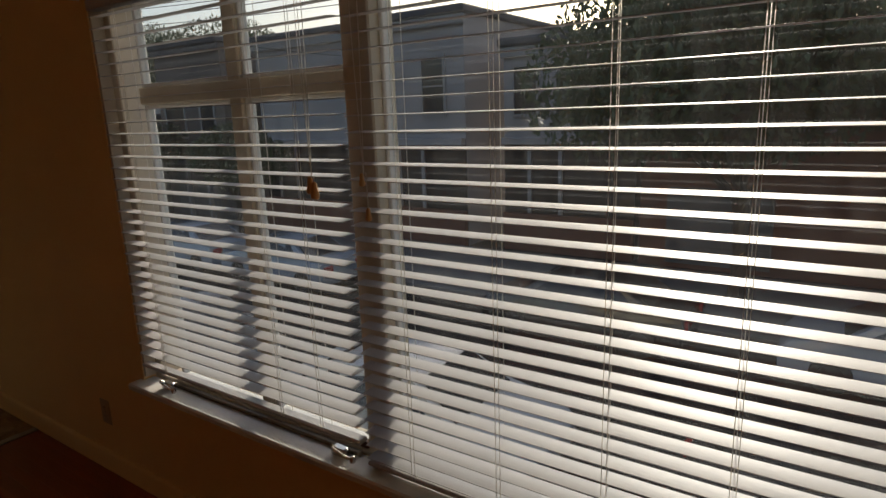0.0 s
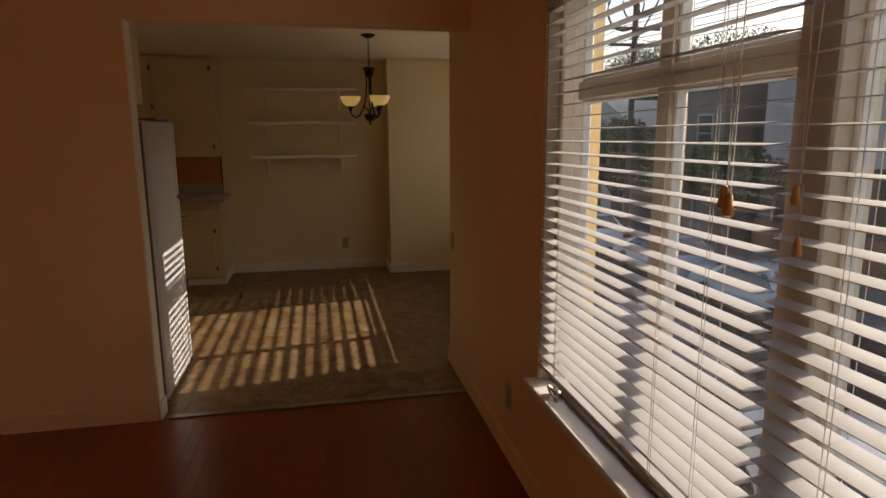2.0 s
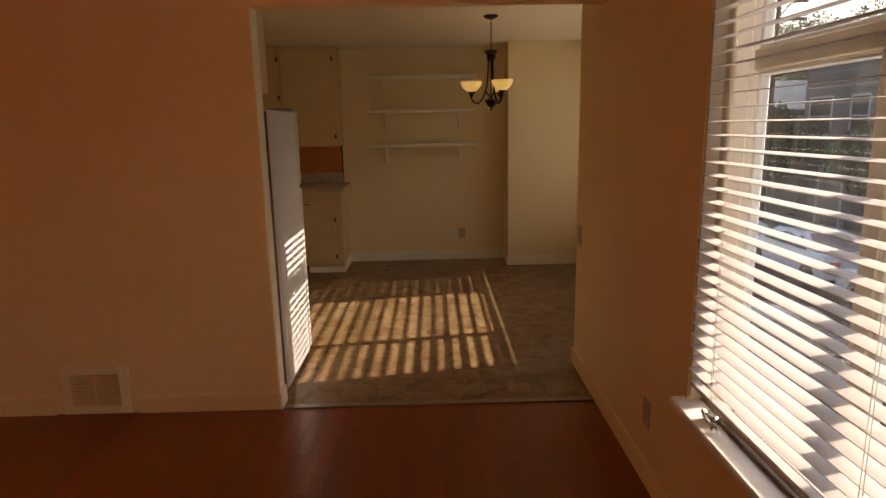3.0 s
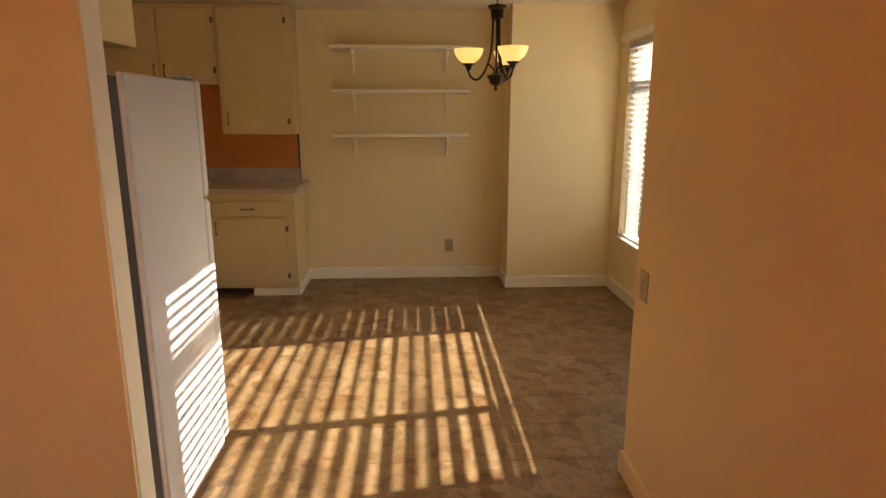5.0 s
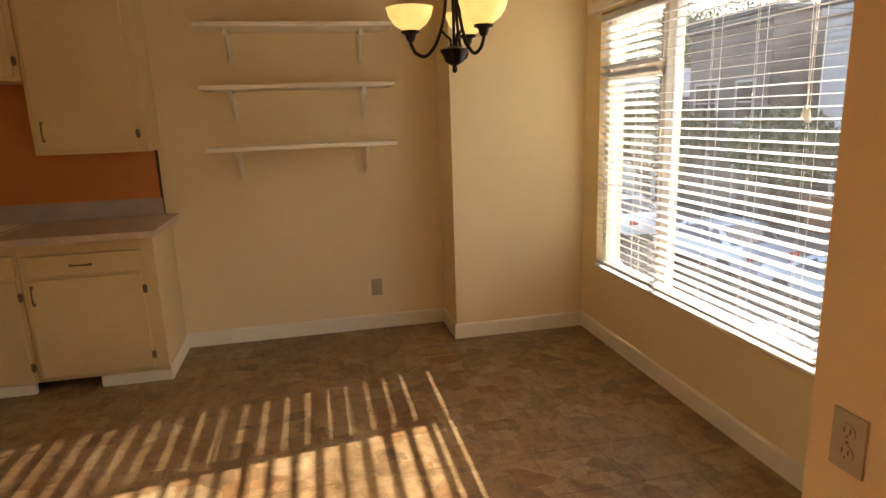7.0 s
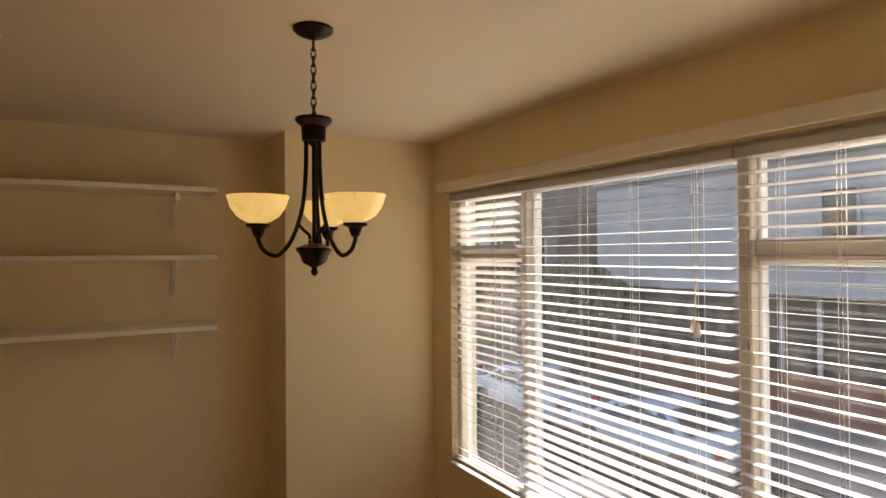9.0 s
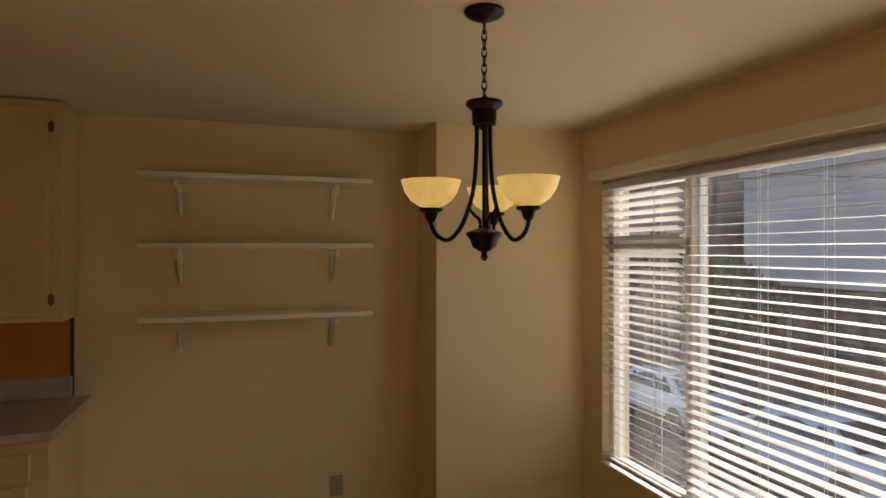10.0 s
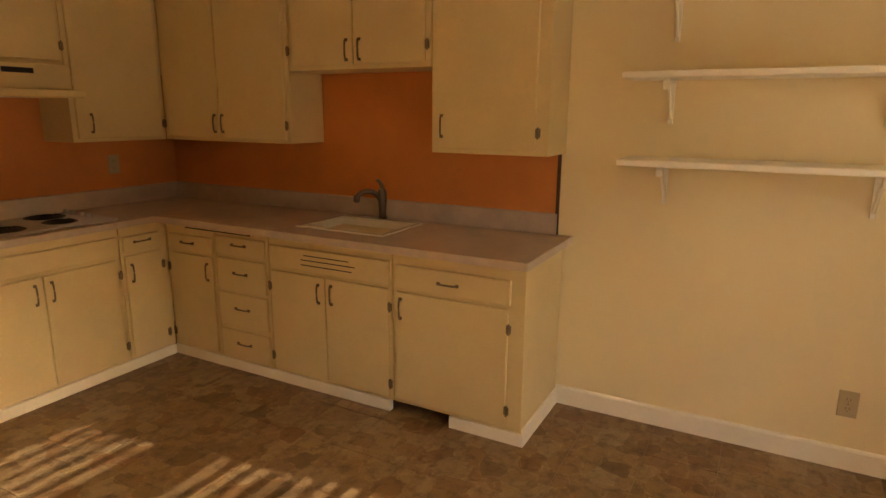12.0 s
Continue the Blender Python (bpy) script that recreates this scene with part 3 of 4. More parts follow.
unit("base_cabinet", "cream painted corner cabinet with a small drawer and a door", A, -2.52, -2.104, 0.066, 0.868, D,
     [("drawer_front", -2.48, -2.118, 0.69, 0.785, -2.32, 0.74, False, None), ("door", -2.48, -2.125, 0.084, 0.67, -2.163, 0.58, True, -2.492)], GB)
bb = thing("breadboard", "cream pull-out board in a slot under the counter", "pull-out board")
part("board", boxes((XF - 0.3, XF + 0.008, -2.335, -1.83, 0.832, 0.846), bevel=0.003), M_CAB, bb)
# black strip below the board paints the shade of its opening
part("slot", boxes((XF - 0.02, XF + 0.0025, -2.345, -1.82, 0.824, 0.832)), M_BLACK, bb, "black strip painting the shade of a slot")
structure("trim_kick_sink", boxes((XF - 0.03, XF + 0.006, -2.52, -0.91, 0, 0.063), (XF - 0.03, XF + 0.006, -0.57, -0.195, 0, 0.063), bevel=0.003), M_TRIM, "white kick board under the sink cabinets", "trim")
# black board at the back of the recess paints its shade
structure("trim_kick_recess", boxes((XF - 0.25, XF - 0.2, -0.91, -0.57, 0, 0.064)), M_BLACK, "black board painting the shade of the recess under the end cabinet", "trim")
structure("trim_kick_end", boxes((XS + 0.014, XF + 0.006, -0.198, -0.186, 0, 0.092), bevel=0.003), M_TRIM, "white kick board at the cabinet's end", "trim")

Bf = Face(YF, "x")
GB2 = "base cabinets of the stove run"
unit("base_cabinet", "cream painted narrow base cabinet with a drawer and a door", Bf, -6.577, -6.27, 0.066, 0.868, D,
     [("drawer_front", -6.515, -6.285, 0.715, 0.80, -6.40, 0.765, False, None), ("door", -6.515, -6.285, 0.084, 0.69, -6.32, 0.585, True, -6.526)], GB2)
unit("base_cabinet", "cream painted double-door cabinet under the cooktop", Bf, -6.266, -5.40, 0.066, 0.868, D,
     [("false_front", -6.25, -5.415, 0.70, 0.81, None, None, False, None), ("door", -6.235, -5.838, 0.084, 0.68, -5.872, 0.592, True, -6.247),
      ("door", -5.832, -5.42, 0.084, 0.68, -5.79, 0.592, True, -5.41)], GB2)
unit("base_cabinet", "cream painted base cabinet with a drawer and a door", Bf, -5.396, -4.30, 0.066, 0.868, D,
     [("drawer_front", -5.38, -4.32, 0.70, 0.81, -4.85, 0.76, False, None), ("door", -5.38, -4.32, 0.084, 0.68, -5.34, 0.58, True, None)], GB2)
structure("trim_kick_stove", boxes((-6.574, -4.30, YF - 0.03, YF + 0.006, 0, 0.063), bevel=0.003), M_TRIM, "white kick board under the stove cabinets", "trim")

# worktop with a cut-out for the sink
SX0, SX1, SY0, SY1 = -6.98, -6.62, -1.485, -0.975
ct = thing("countertop", "speckled beige laminate countertop round the corner with a low upstand", "countertop")
part("top", slab([XS + 0.002, SX0, SX1, -6.46, -4.28], [-3.038, -2.44, SY0, SY1, -0.157],
                 lambda x, y: (x < -6.46 or y < -2.44) and not (SX0 < x < SX1 and SY0 < y < SY1), 0.869, CT), M_COUNTER, ct)
for row in ((-6.461, -6.455, -2.437, -0.155, 0.868, CT + 0.001), (-6.455, -4.28, -2.442, -2.436, 0.868, CT + 0.001), (XS + 0.002, -6.461, -0.158, -0.152, 0.868, CT + 0.001)):
    part("edge_strip", boxes(row, bevel=0.002), M_COUNTER, ct)
for row in ((XS + 0.002, XS + 0.02, -3.02, -0.235, CT, 1.012), (XS + 0.002, -4.28, -3.038, -3.02, CT, 1.012)):
    part("upstand", boxes(row, bevel=0.003), M_COUNTER, ct)

sink = thing("sink", "bisque enamel drop-in kitchen sink set in the counter", "sink")
bm = boxes((SX0 - 0.02, SX1 + 0.02, SY0 - 0.02, SY0 + 0.012, CT + 0.0005, CT + 0.009), (SX0 - 0.02, SX1 + 0.02, SY1 - 0.012, SY1 + 0.02, CT + 0.0005, CT + 0.009),
           (SX0 - 0.02, SX0 + 0.012, SY0 + 0.012, SY1 - 0.012, CT + 0.0005, CT + 0.009), (SX1 - 0.012, SX1 + 0.02, SY0 + 0.012, SY1 - 0.012, CT + 0.0005, CT + 0.009), bevel=0.003)
part("rim", bm, M_SINK, sink)
part("basin", boxes((SX0, SX0 + 0.012, SY0, SY1, 0.72, CT), (SX1 - 0.012, SX1, SY0, SY1, 0.72, CT), (SX0 + 0.012, SX1 - 0.012, SY0, SY0 + 0.012, 0.72, CT),
                    (SX0 + 0.012, SX1 - 0.012, SY1 - 0.012, SY1, 0.72, CT), (SX0 + 0.012, SX1 - 0.012, SY0 + 0.012, SY1 - 0.012, 0.72, 0.735)), M_SINK, sink)
part("drain", lathe([(0.04, 0.7355), (0.042, 0.738), (0.02, 0.737)], 20, -6.8, -1.23), M_CHROME, sink, "chrome drain", True)

fa = thing("faucet", "dark brushed-metal kitchen faucet behind the sink", "faucet", at=(-7.045, -1.252, CT))
part("base", lathe([(0.026, 0.0), (0.026, 0.006), (0.020, 0.012), (0.021, 0.06), (0.026, 0.11), (0.026, 0.14), (0.022, 0.165), (0.010, 0.178)], 18), M_STEEL, fa, round_=True)
part("spout", tube(smooth_path([(0.0, -0.005, 0.10), (0.02, -0.035, 0.148), (0.05, -0.07, 0.158), (0.075, -0.10, 0.145), (0.085, -0.115, 0.12)]), 0.0155, 12), M_STEEL, fa, round_=True)
part("spray_head", lathe([(0.016, -0.022), (0.019, -0.015), (0.018, 0.012), (0.014, 0.02)], 14, 0.086, -0.116), M_STEEL, fa, round_=True).location.z = 0.12
part("lever", tube(smooth_path([(0.0, 0.0, 0.165), (0.0, -0.004, 0.19), (0.004, -0.014, 0.212), (0.012, -0.03, 0.222)]), 0.010, 10), M_STEEL, fa, round_=True)

# orange splash
structure("trim_splash_sink", boxes((XS, XS + 0.004, -3.036, -0.245, 1.012, 1.74)), M_SPLASH, "orange painted backsplash above the sink counter", "backsplash")
structure("trim_splash_stove", boxes((XS + 0.004, -4.28, YB, YB + 0.004, 1.012, 1.74)), M_SPLASH, "orange painted backsplash above the cooktop", "backsplash")
structure("trim_splash_edge", boxes((XS, XS + 0.012, -0.245, -0.23, CT + 0.001, 1.318)), M_DARKBROWN, "dark edge strip that ends the backsplash", "trim")

# upper cabinets
XU, YU = -6.81, -2.735
U, V = Face(XU, "y"), Face(YU, "x")
DU = 0.283
GU = "upper cabinets"
TOP = 2.322
unit("wall_cabinet", "tall cream painted single-door wall cabinet", U, -0.797, -0.208, 1.312, TOP, DU,
     [("door", -0.775, -0.262, 1.335, 2.29, -0.735, 1.44, True, -0.25)], GU)
unit("wall_cabinet", "short cream painted double-door wall cabinet above the sink", U, -1.69, -0.801, 1.716, TOP, DU,
     [("door", -1.665, -1.252, 1.738, 2.29, -1.288, 1.81, True, -1.678), ("door", -1.246, -0.83, 1.738, 2.29, -1.208, 1.81, True, -0.815)], GU)
unit("wall_cabinet", "tall cream painted double-door corner wall cabinet", U, -2.735, -1.694, 1.325, TOP, DU,
     [("door", -2.70, -2.238, 1.345, 2.29, -2.268, 1.43, True, -2.712), ("door", -2.232, -1.72, 1.345, 2.29, -2.204, 1.43, True, -1.708)], GU)
unit("wall_cabinet", "tall cream painted single-door wall cabinet beside the range hood", V, -6.808, -6.215, 1.325, TOP, DU,
     [("door", -6.77, -6.24, 1.345, 2.29, -6.32, 1.43, True, -6.785)], GU)
unit("wall_cabinet", "short cream painted wall cabinet above the range hood", V, -6.211, -5.42, 1.738, TOP, DU,
     [("door", -6.19, -5.825, 1.755, 2.29, -5.86, 1.82, True, -6.2), ("door", -5.819, -5.44, 1.755, 2.29, -5.78, 1.82, True, -5.43)], GU)
unit("wall_cabinet", "tall cream painted wall cabinet at the end of the run", V, -5.416, -4.60, 1.325, TOP, DU,
     [("door", -5.39, -4.62, 1.345, 2.29, -4.66, 1.43, True, -5.405)], GU)
Pf = Face(-3.85, "y")
cab = thing("wall_cabinet", "cream painted cabinet hung above the refrigerator", "cabinet", GU)
part("body", boxes((-3.85, XP0, -0.95, -0.15, 1.69, TOP), bevel=0.003), M_CAB, cab)
for a, b in ((-0.93, -0.543), (-0.537, -0.17)):
    part("door", boxes((-3.867, -3.8505, a, b, 1.71, 2.29), bevel=0.004), M_CAB, cab)

hood = thing("range_hood", "cream enamel range hood with a black switch plate", "range hood")
part("canopy", boxes((-6.209, -5.42, YB + 0.006, YU + 0.06, 1.605, 1.736), bevel=0.006), M_CAB, hood)
part("lip", boxes((-6.209, -5.42, YB + 0.05, YU + 0.17, 1.565, 1.603), bevel=0.006), M_CAB, hood)
part("switch_plate", boxes((-6.02, -5.87, YU + 0.0605, YU + 0.064, 1.683, 1.709), bevel=0.001), M_BLACK, hood, "black switch plate")

ck = thing("cooktop", "white enamel four-burner electric cooktop set in the counter", "cooktop")
part("plate", boxes((-6.27, -5.55, -2.96, -2.50, CT + 0.0005, CT + 0.012), bevel=0.005), M_WHITE, ck)
for x, y, r in ((-6.03, -2.64, 0.078), (-6.07, -2.85, 0.095), (-5.75, -2.64, 0.095), (-5.75, -2.85, 0.078)):
    bn = part("burner", lathe([(r, CT + 0.0125), (r + 0.008, CT + 0.0145), (r, CT + 0.017), (r - 0.006, CT + 0.014), (0.005, CT + 0.013)], 28, x, y), M_COIL, ck, "black coil burner", True)
    pts = [(x + (0.012 + (r - 0.02) * i / 90) * math.cos(i * 0.25), y + (0.012 + (r - 0.02) * i / 90) * math.sin(i * 0.25), CT + 0.018) for i in range(91)]
    part("coil", tube(pts, 0.004, 5), M_COIL, bn)
for x, y in ((-6.22, -2.90), (-6.215, -2.83), (-6.21, -2.73), (-6.205, -2.66)):
    part("knob", lathe([(0.021, CT + 0.012), (0.021, CT + 0.018), (0.016, CT + 0.022), (0.014, CT + 0.036), (0.004, CT + 0.038)], 16, x, y), M_WHITE, ck, "white knob", True)

# ---- refrigerator ----
fr = thing("refrigerator", "white top-freezer refrigerator with a pebbled side backed to the partition", "refrigerator")
FY1, FY0 = -0.088, -0.80
part("body", boxes((-4.185, -3.59, FY0, FY1, 0.035, 1.60), bevel=0.008), M_WHITE, fr)
part("back_edge", boxes((-3.5895, -3.565, FY0 + 0.004, FY1 - 0.004, 0.035, 1.60), bevel=0.004), M_PINKEDGE, fr, "pinkish edge at the back")
# near-black filler: paints the shade between refrigerator and partition
part("back_panel", boxes((-3.5645, -3.512, FY0 + 0.03, FY1 - 0.008, 0.04, 1.585)), M_PLASTIC_SHADE, fr, "near-black panel standing in for the shade of the gap")
part("gasket", boxes((-4.193, -4.1855, FY0 + 0.006, FY1 - 0.006, 0.05, 1.59)), M_PLASTIC_SHADE, fr, "grey door gasket")
for z0, z1, nm in ((1.142, 1.61, "freezer_door"), (0.05, 1.128, "fridge_door")):
    d = part(nm, boxes((-4.258, -4.1935, FY0, FY1, z0, z1), bevel=0.012), M_WHITE, fr, round_=True)
    zh = (z0 + 0.03, z0 + 0.33) if z0 > 1 else (z1 - 0.45, z1 - 0.03)
    part("handle", tube(smooth_path([(-4.258, FY0 + 0.06, zh[0]), (-4.285, FY0 + 0.06, zh[0] + 0.04), (-4.285, FY0 + 0.06, zh[1] - 0.04), (-4.258, FY0 + 0.06, zh[1])]), 0.011), M_WHITE, d, round_=True)
part("hinge_cap", boxes((-4.25, -4.16, FY1 - 0.08, FY1 - 0.02, 1.611, 1.622), bevel=0.004), M_WHITE, fr)
for x in (-3.62, -4.13):
    for y in (FY0 + 0.05, FY1 - 0.05):
        part("foot", lathe([(0.02, 0.0), (0.02, 0.01), (0.012, 0.014), (0.012, 0.036)], 12, x, y), M_PLASTIC_SHADE, fr, "grey foot")
part("kick_grille", boxes((-4.19, -4.17, FY0 + 0.01, FY1 - 0.01, 0.008, 0.034), bevel=0.002), M_PLASTIC_SHADE, fr, "grey kick grille")


# ---- shelves ----
def shelf(z):
    s = thing("wall_shelf", "white painted wall shelf on two small brackets", "shelf", "shelves on the wall", (XS, 0, z))
    part("board", boxes((0.001, 0.278, 0.093, 1.237, -0.027, 0.0), bevel=0.004), M_TRIM, s)
    for y in (0.26, 1.055):
        b = part("bracket", boxes((0.0005, 0.012, y - 0.011, y + 0.011, -0.215, -0.0275), (0.012, 0.21, y - 0.011, y + 0.011, -0.039, -0.0275), (0.186, 0.21, y - 0.012, y + 0.012, -0.072, -0.0395), bevel=0.002), M_TRIM, s)
        part("brace", tube(smooth_path([(0.011, y, -0.19), (0.05, y, -0.15), (0.10, y, -0.09), (0.16, y, -0.042)], 5), 0.0075, 8), M_TRIM, b, round_=True)
    return s


for z in (1.314, 1.674, 2.022):
    shelf(z)

# ---- chandelier ----
ch = thing("chandelier", "dark bronze three-arm chandelier with lit amber glass bowls", "chandelier", at=(-5.26, 1.243, CEIL))
part("canopy", lathe([(0.058, -0.001), (0.058, -0.008), (0.05, -0.016), (0.03, -0.026), (0.01, -0.031), (0.004, -0.036)], 32), M_BRONZE, ch, round_=True)
for i in range(9):
    z = -0.040 - 0.0235 * i
    ring = [(0.0075 * math.cos(a), 0.0, z - 0.011 + 0.0165 * math.sin(a)) for a in (2 * math.pi * k / 12 for k in range(12))]
    if i % 2:
        ring = [(y, x, zz) for x, y, zz in ring]
    part("chain_link", tube(ring, 0.0022, 6, closed=True), M_BRONZE, ch, round_=True)
part("loop", tube([(0.017 * math.cos(a), 0.0, -0.258 + 0.014 * math.sin(a)) for a in (2 * math.pi * k / 16 for k in range(16))], 0.003, 6, closed=True), M_BRONZE, ch, round_=True)
part("top_cup", lathe([(0.012, -0.258), (0.052, -0.263), (0.054, -0.272), (0.046, -0.28), (0.036, -0.288), (0.034, -0.33), (0.02, -0.334), (0.008, -0.345), (0.003, -0.35)], 28), M_BRONZE, ch, round_=True)
part("stem", tube([(0, 0, -0.33), (0, 0, -0.66)], 0.006, 10), M_BRONZE, ch, round_=True)
part("hub", lathe([(0.008, -0.625), (0.052, -0.64), (0.053, -0.646), (0.042, -0.66), (0.034, -0.682), (0.018, -0.692), (0.009, -0.696), (0.008, -0.704), (0.011, -0.711), (0.006, -0.72), (0.002, -0.722)], 28), M_BRONZE, ch, round_=True)
for ang in (27, 147, 267):
    c, s = math.cos(radians(ang)), math.sin(radians(ang))

    def at(r, z):
        return (r * c, r * s, z)
    arm = part("arm", tube(smooth_path([at(0.022, -0.325), at(0.024, -0.42), at(0.032, -0.51), at(0.05, -0.58), at(0.075, -0.632), at(0.107, -0.662), at(0.140, -0.650), at(0.157, -0.62), at(0.158, -0.597)]), 0.0062, 10), M_BRONZE, ch, round_=True)
    part("scroll", tube(smooth_path([at(0.046, -0.572), at(0.03, -0.59), at(0.014, -0.605), at(0.012, -0.635)]), 0.005, 8), M_BRONZE, arm, round_=True)
    part("socket_cup", lathe([(0.010, -0.6110), (0.016, -0.5990), (0.020, -0.5860), (0.034, -0.5800), (0.033, -0.5730), (0.01, -0.5710)], 22, 0.158 * c, 0.158 * s), M_BRONZE, arm, round_=True)
    prof = [(0.012, -0.5725), (0.035, -0.5670), (0.058, -0.5520), (0.075, -0.5270), (0.083, -0.5010), (0.085, -0.4950), (0.081, -0.4950), (0.079, -0.5010), (0.071, -0.5250), (0.055, -0.5480), (0.033, -0.5620), (0.010, -0.5670)]
    part("shade", lathe(prof, 36, 0.158 * c, 0.158 * s), M_SHADE, arm, "lit amber alabaster glass bowl", True)
    part("bulb", lathe([(0.012, -0.5660), (0.014, -0.5460), (0.026, -0.5260), (0.028, -0.5110), (0.02, -0.4960), (0.006, -0.4890)], 16, 0.158 * c, 0.158 * s), M_SHADE, arm, "glowing bulb", True)


# ---- plates and vents ----
def outlet(name, label, at, rz, cat="outlet", w=0.074, h=0.118):
    o = thing(name, label, cat, at=at)
    o.rotation_euler.z = rz
    part("plate", boxes((-w / 2, w / 2, -0.006, -0.0005, -h / 2, h / 2), bevel=0.0022), M_PLATE, o)
    for dz in (-0.021, 0.021):
        s = part("socket", lathe([(0.0165, 0.0), (0.0165, 0.0018), (0.015, 0.0022)], 18), M_PLATE, o, round_=True)
        s.rotation_euler.x, s.location = radians(90), (0, -0.0062, dz)
        part("slot", boxes((-0.008, -0.0055, -0.0094, -0.0085, dz - 0.002, dz + 0.008), (0.0055, 0.008, -0.0094, -0.0085, dz - 0.002, dz + 0.008), (-0.002, 0.002, -0.0094, -0.0085, dz - 0.011, dz - 0.007)), M_SLOT, s).matrix_parent_inverse = s.matrix_basis.inverted()
    part("screw", lathe([(0.003, 0), (0.003, 0.001)], 8), M_PULL, o).matrix_basis = pose(0, -0.006, 0, 90)


outlet("wall_outlet", "almond duplex outlet low on the cream wall", (XS, 1.079, 0.30), radians(90))
outlet("wall_outlet", "almond duplex outlet on the wall beside the opening", (-3.847, W1, 0.842), 0)
outlet("wall_outlet", "almond duplex outlet low on the peach window wall", (-2.637, W1, 0.304), 0)
outlet("wall_outlet", "almond outlet on the orange backsplash", (-6.63, YB + 0.004, 1.165), radians(180))

vt = thing("wall_vent", "cream framed return-air vent low on the peach wall", "vent")
y0, y1, z0, z1 = -1.257, -0.892, 0.0, 0.275
part("frame", boxes((XP1, XP1 + 0.016, y0, y0 + 0.045, z0 + 0.002, z1), (XP1, XP1 + 0.016, y1 - 0.055, y1, z0 + 0.002, z1), (XP1, XP1 + 0.016, y0 + 0.045, y1 - 0.055, z1 - 0.045, z1),
                    (XP1, XP1 + 0.016, y0 + 0.045, y1 - 0.055, z0 + 0.002, 0.045), bevel=0.003), M_CREAM, vt)
part("divider", boxes((XP1 + 0.001, XP1 + 0.014, -1.088, -1.078, 0.045, z1 - 0.045), bevel=0.002), M_LIVING, vt)
# no hollow here: the sheet's near-black colour gives the duct its shade
part("backing", boxes((XP1 + 0.0005, XP1 + 0.002, y0 + 0.045, y1 - 0.055, 0.045, z1 - 0.045)), M_PLASTIC_SHADE, vt, "near-black sheet standing in for the shaded duct behind the grille")
for i in range(15):
    z = 0.052 + i * 0.0125
    for a, b in ((y0 + 0.046, -1.089), (-1.077, y1 - 0.056)):
        o = part("slat", boxes((-0.005, 0.005, a, b, -0.0008, 0.0008)), M_LIVING, vt)
        o.location, o.rotation_euler.y = (XP1 + 0.009, 0, z), radians(38)

structure("trim_threshold", boxes((XP1 - 0.03, XP1 + 0.015, -0.08, W1 - 0.016, 0.002, 0.009), bevel=0.003), M_STRIP, "worn metal threshold strip between the floors", "threshold")

# ---- street outside ----
GZ = -3.2
structure("ground", boxes((-900, 900, 2.7, 1500, GZ - 0.5, GZ)), M_ASPHALT, "dark asphalt street ground", "ground")
structure("pavement_near", boxes((-90, 60, 2.9, 5.6, GZ - 0.1, GZ + 0.14), bevel=0.02), M_PAVE, "grey concrete pavement below the windows", "pavement")
structure("pavement_far", boxes((-90, 60, 13.3, 18.0, GZ - 0.1, GZ + 0.14), bevel=0.02), M_PAVE, "grey concrete pavement across the street", "pavement")


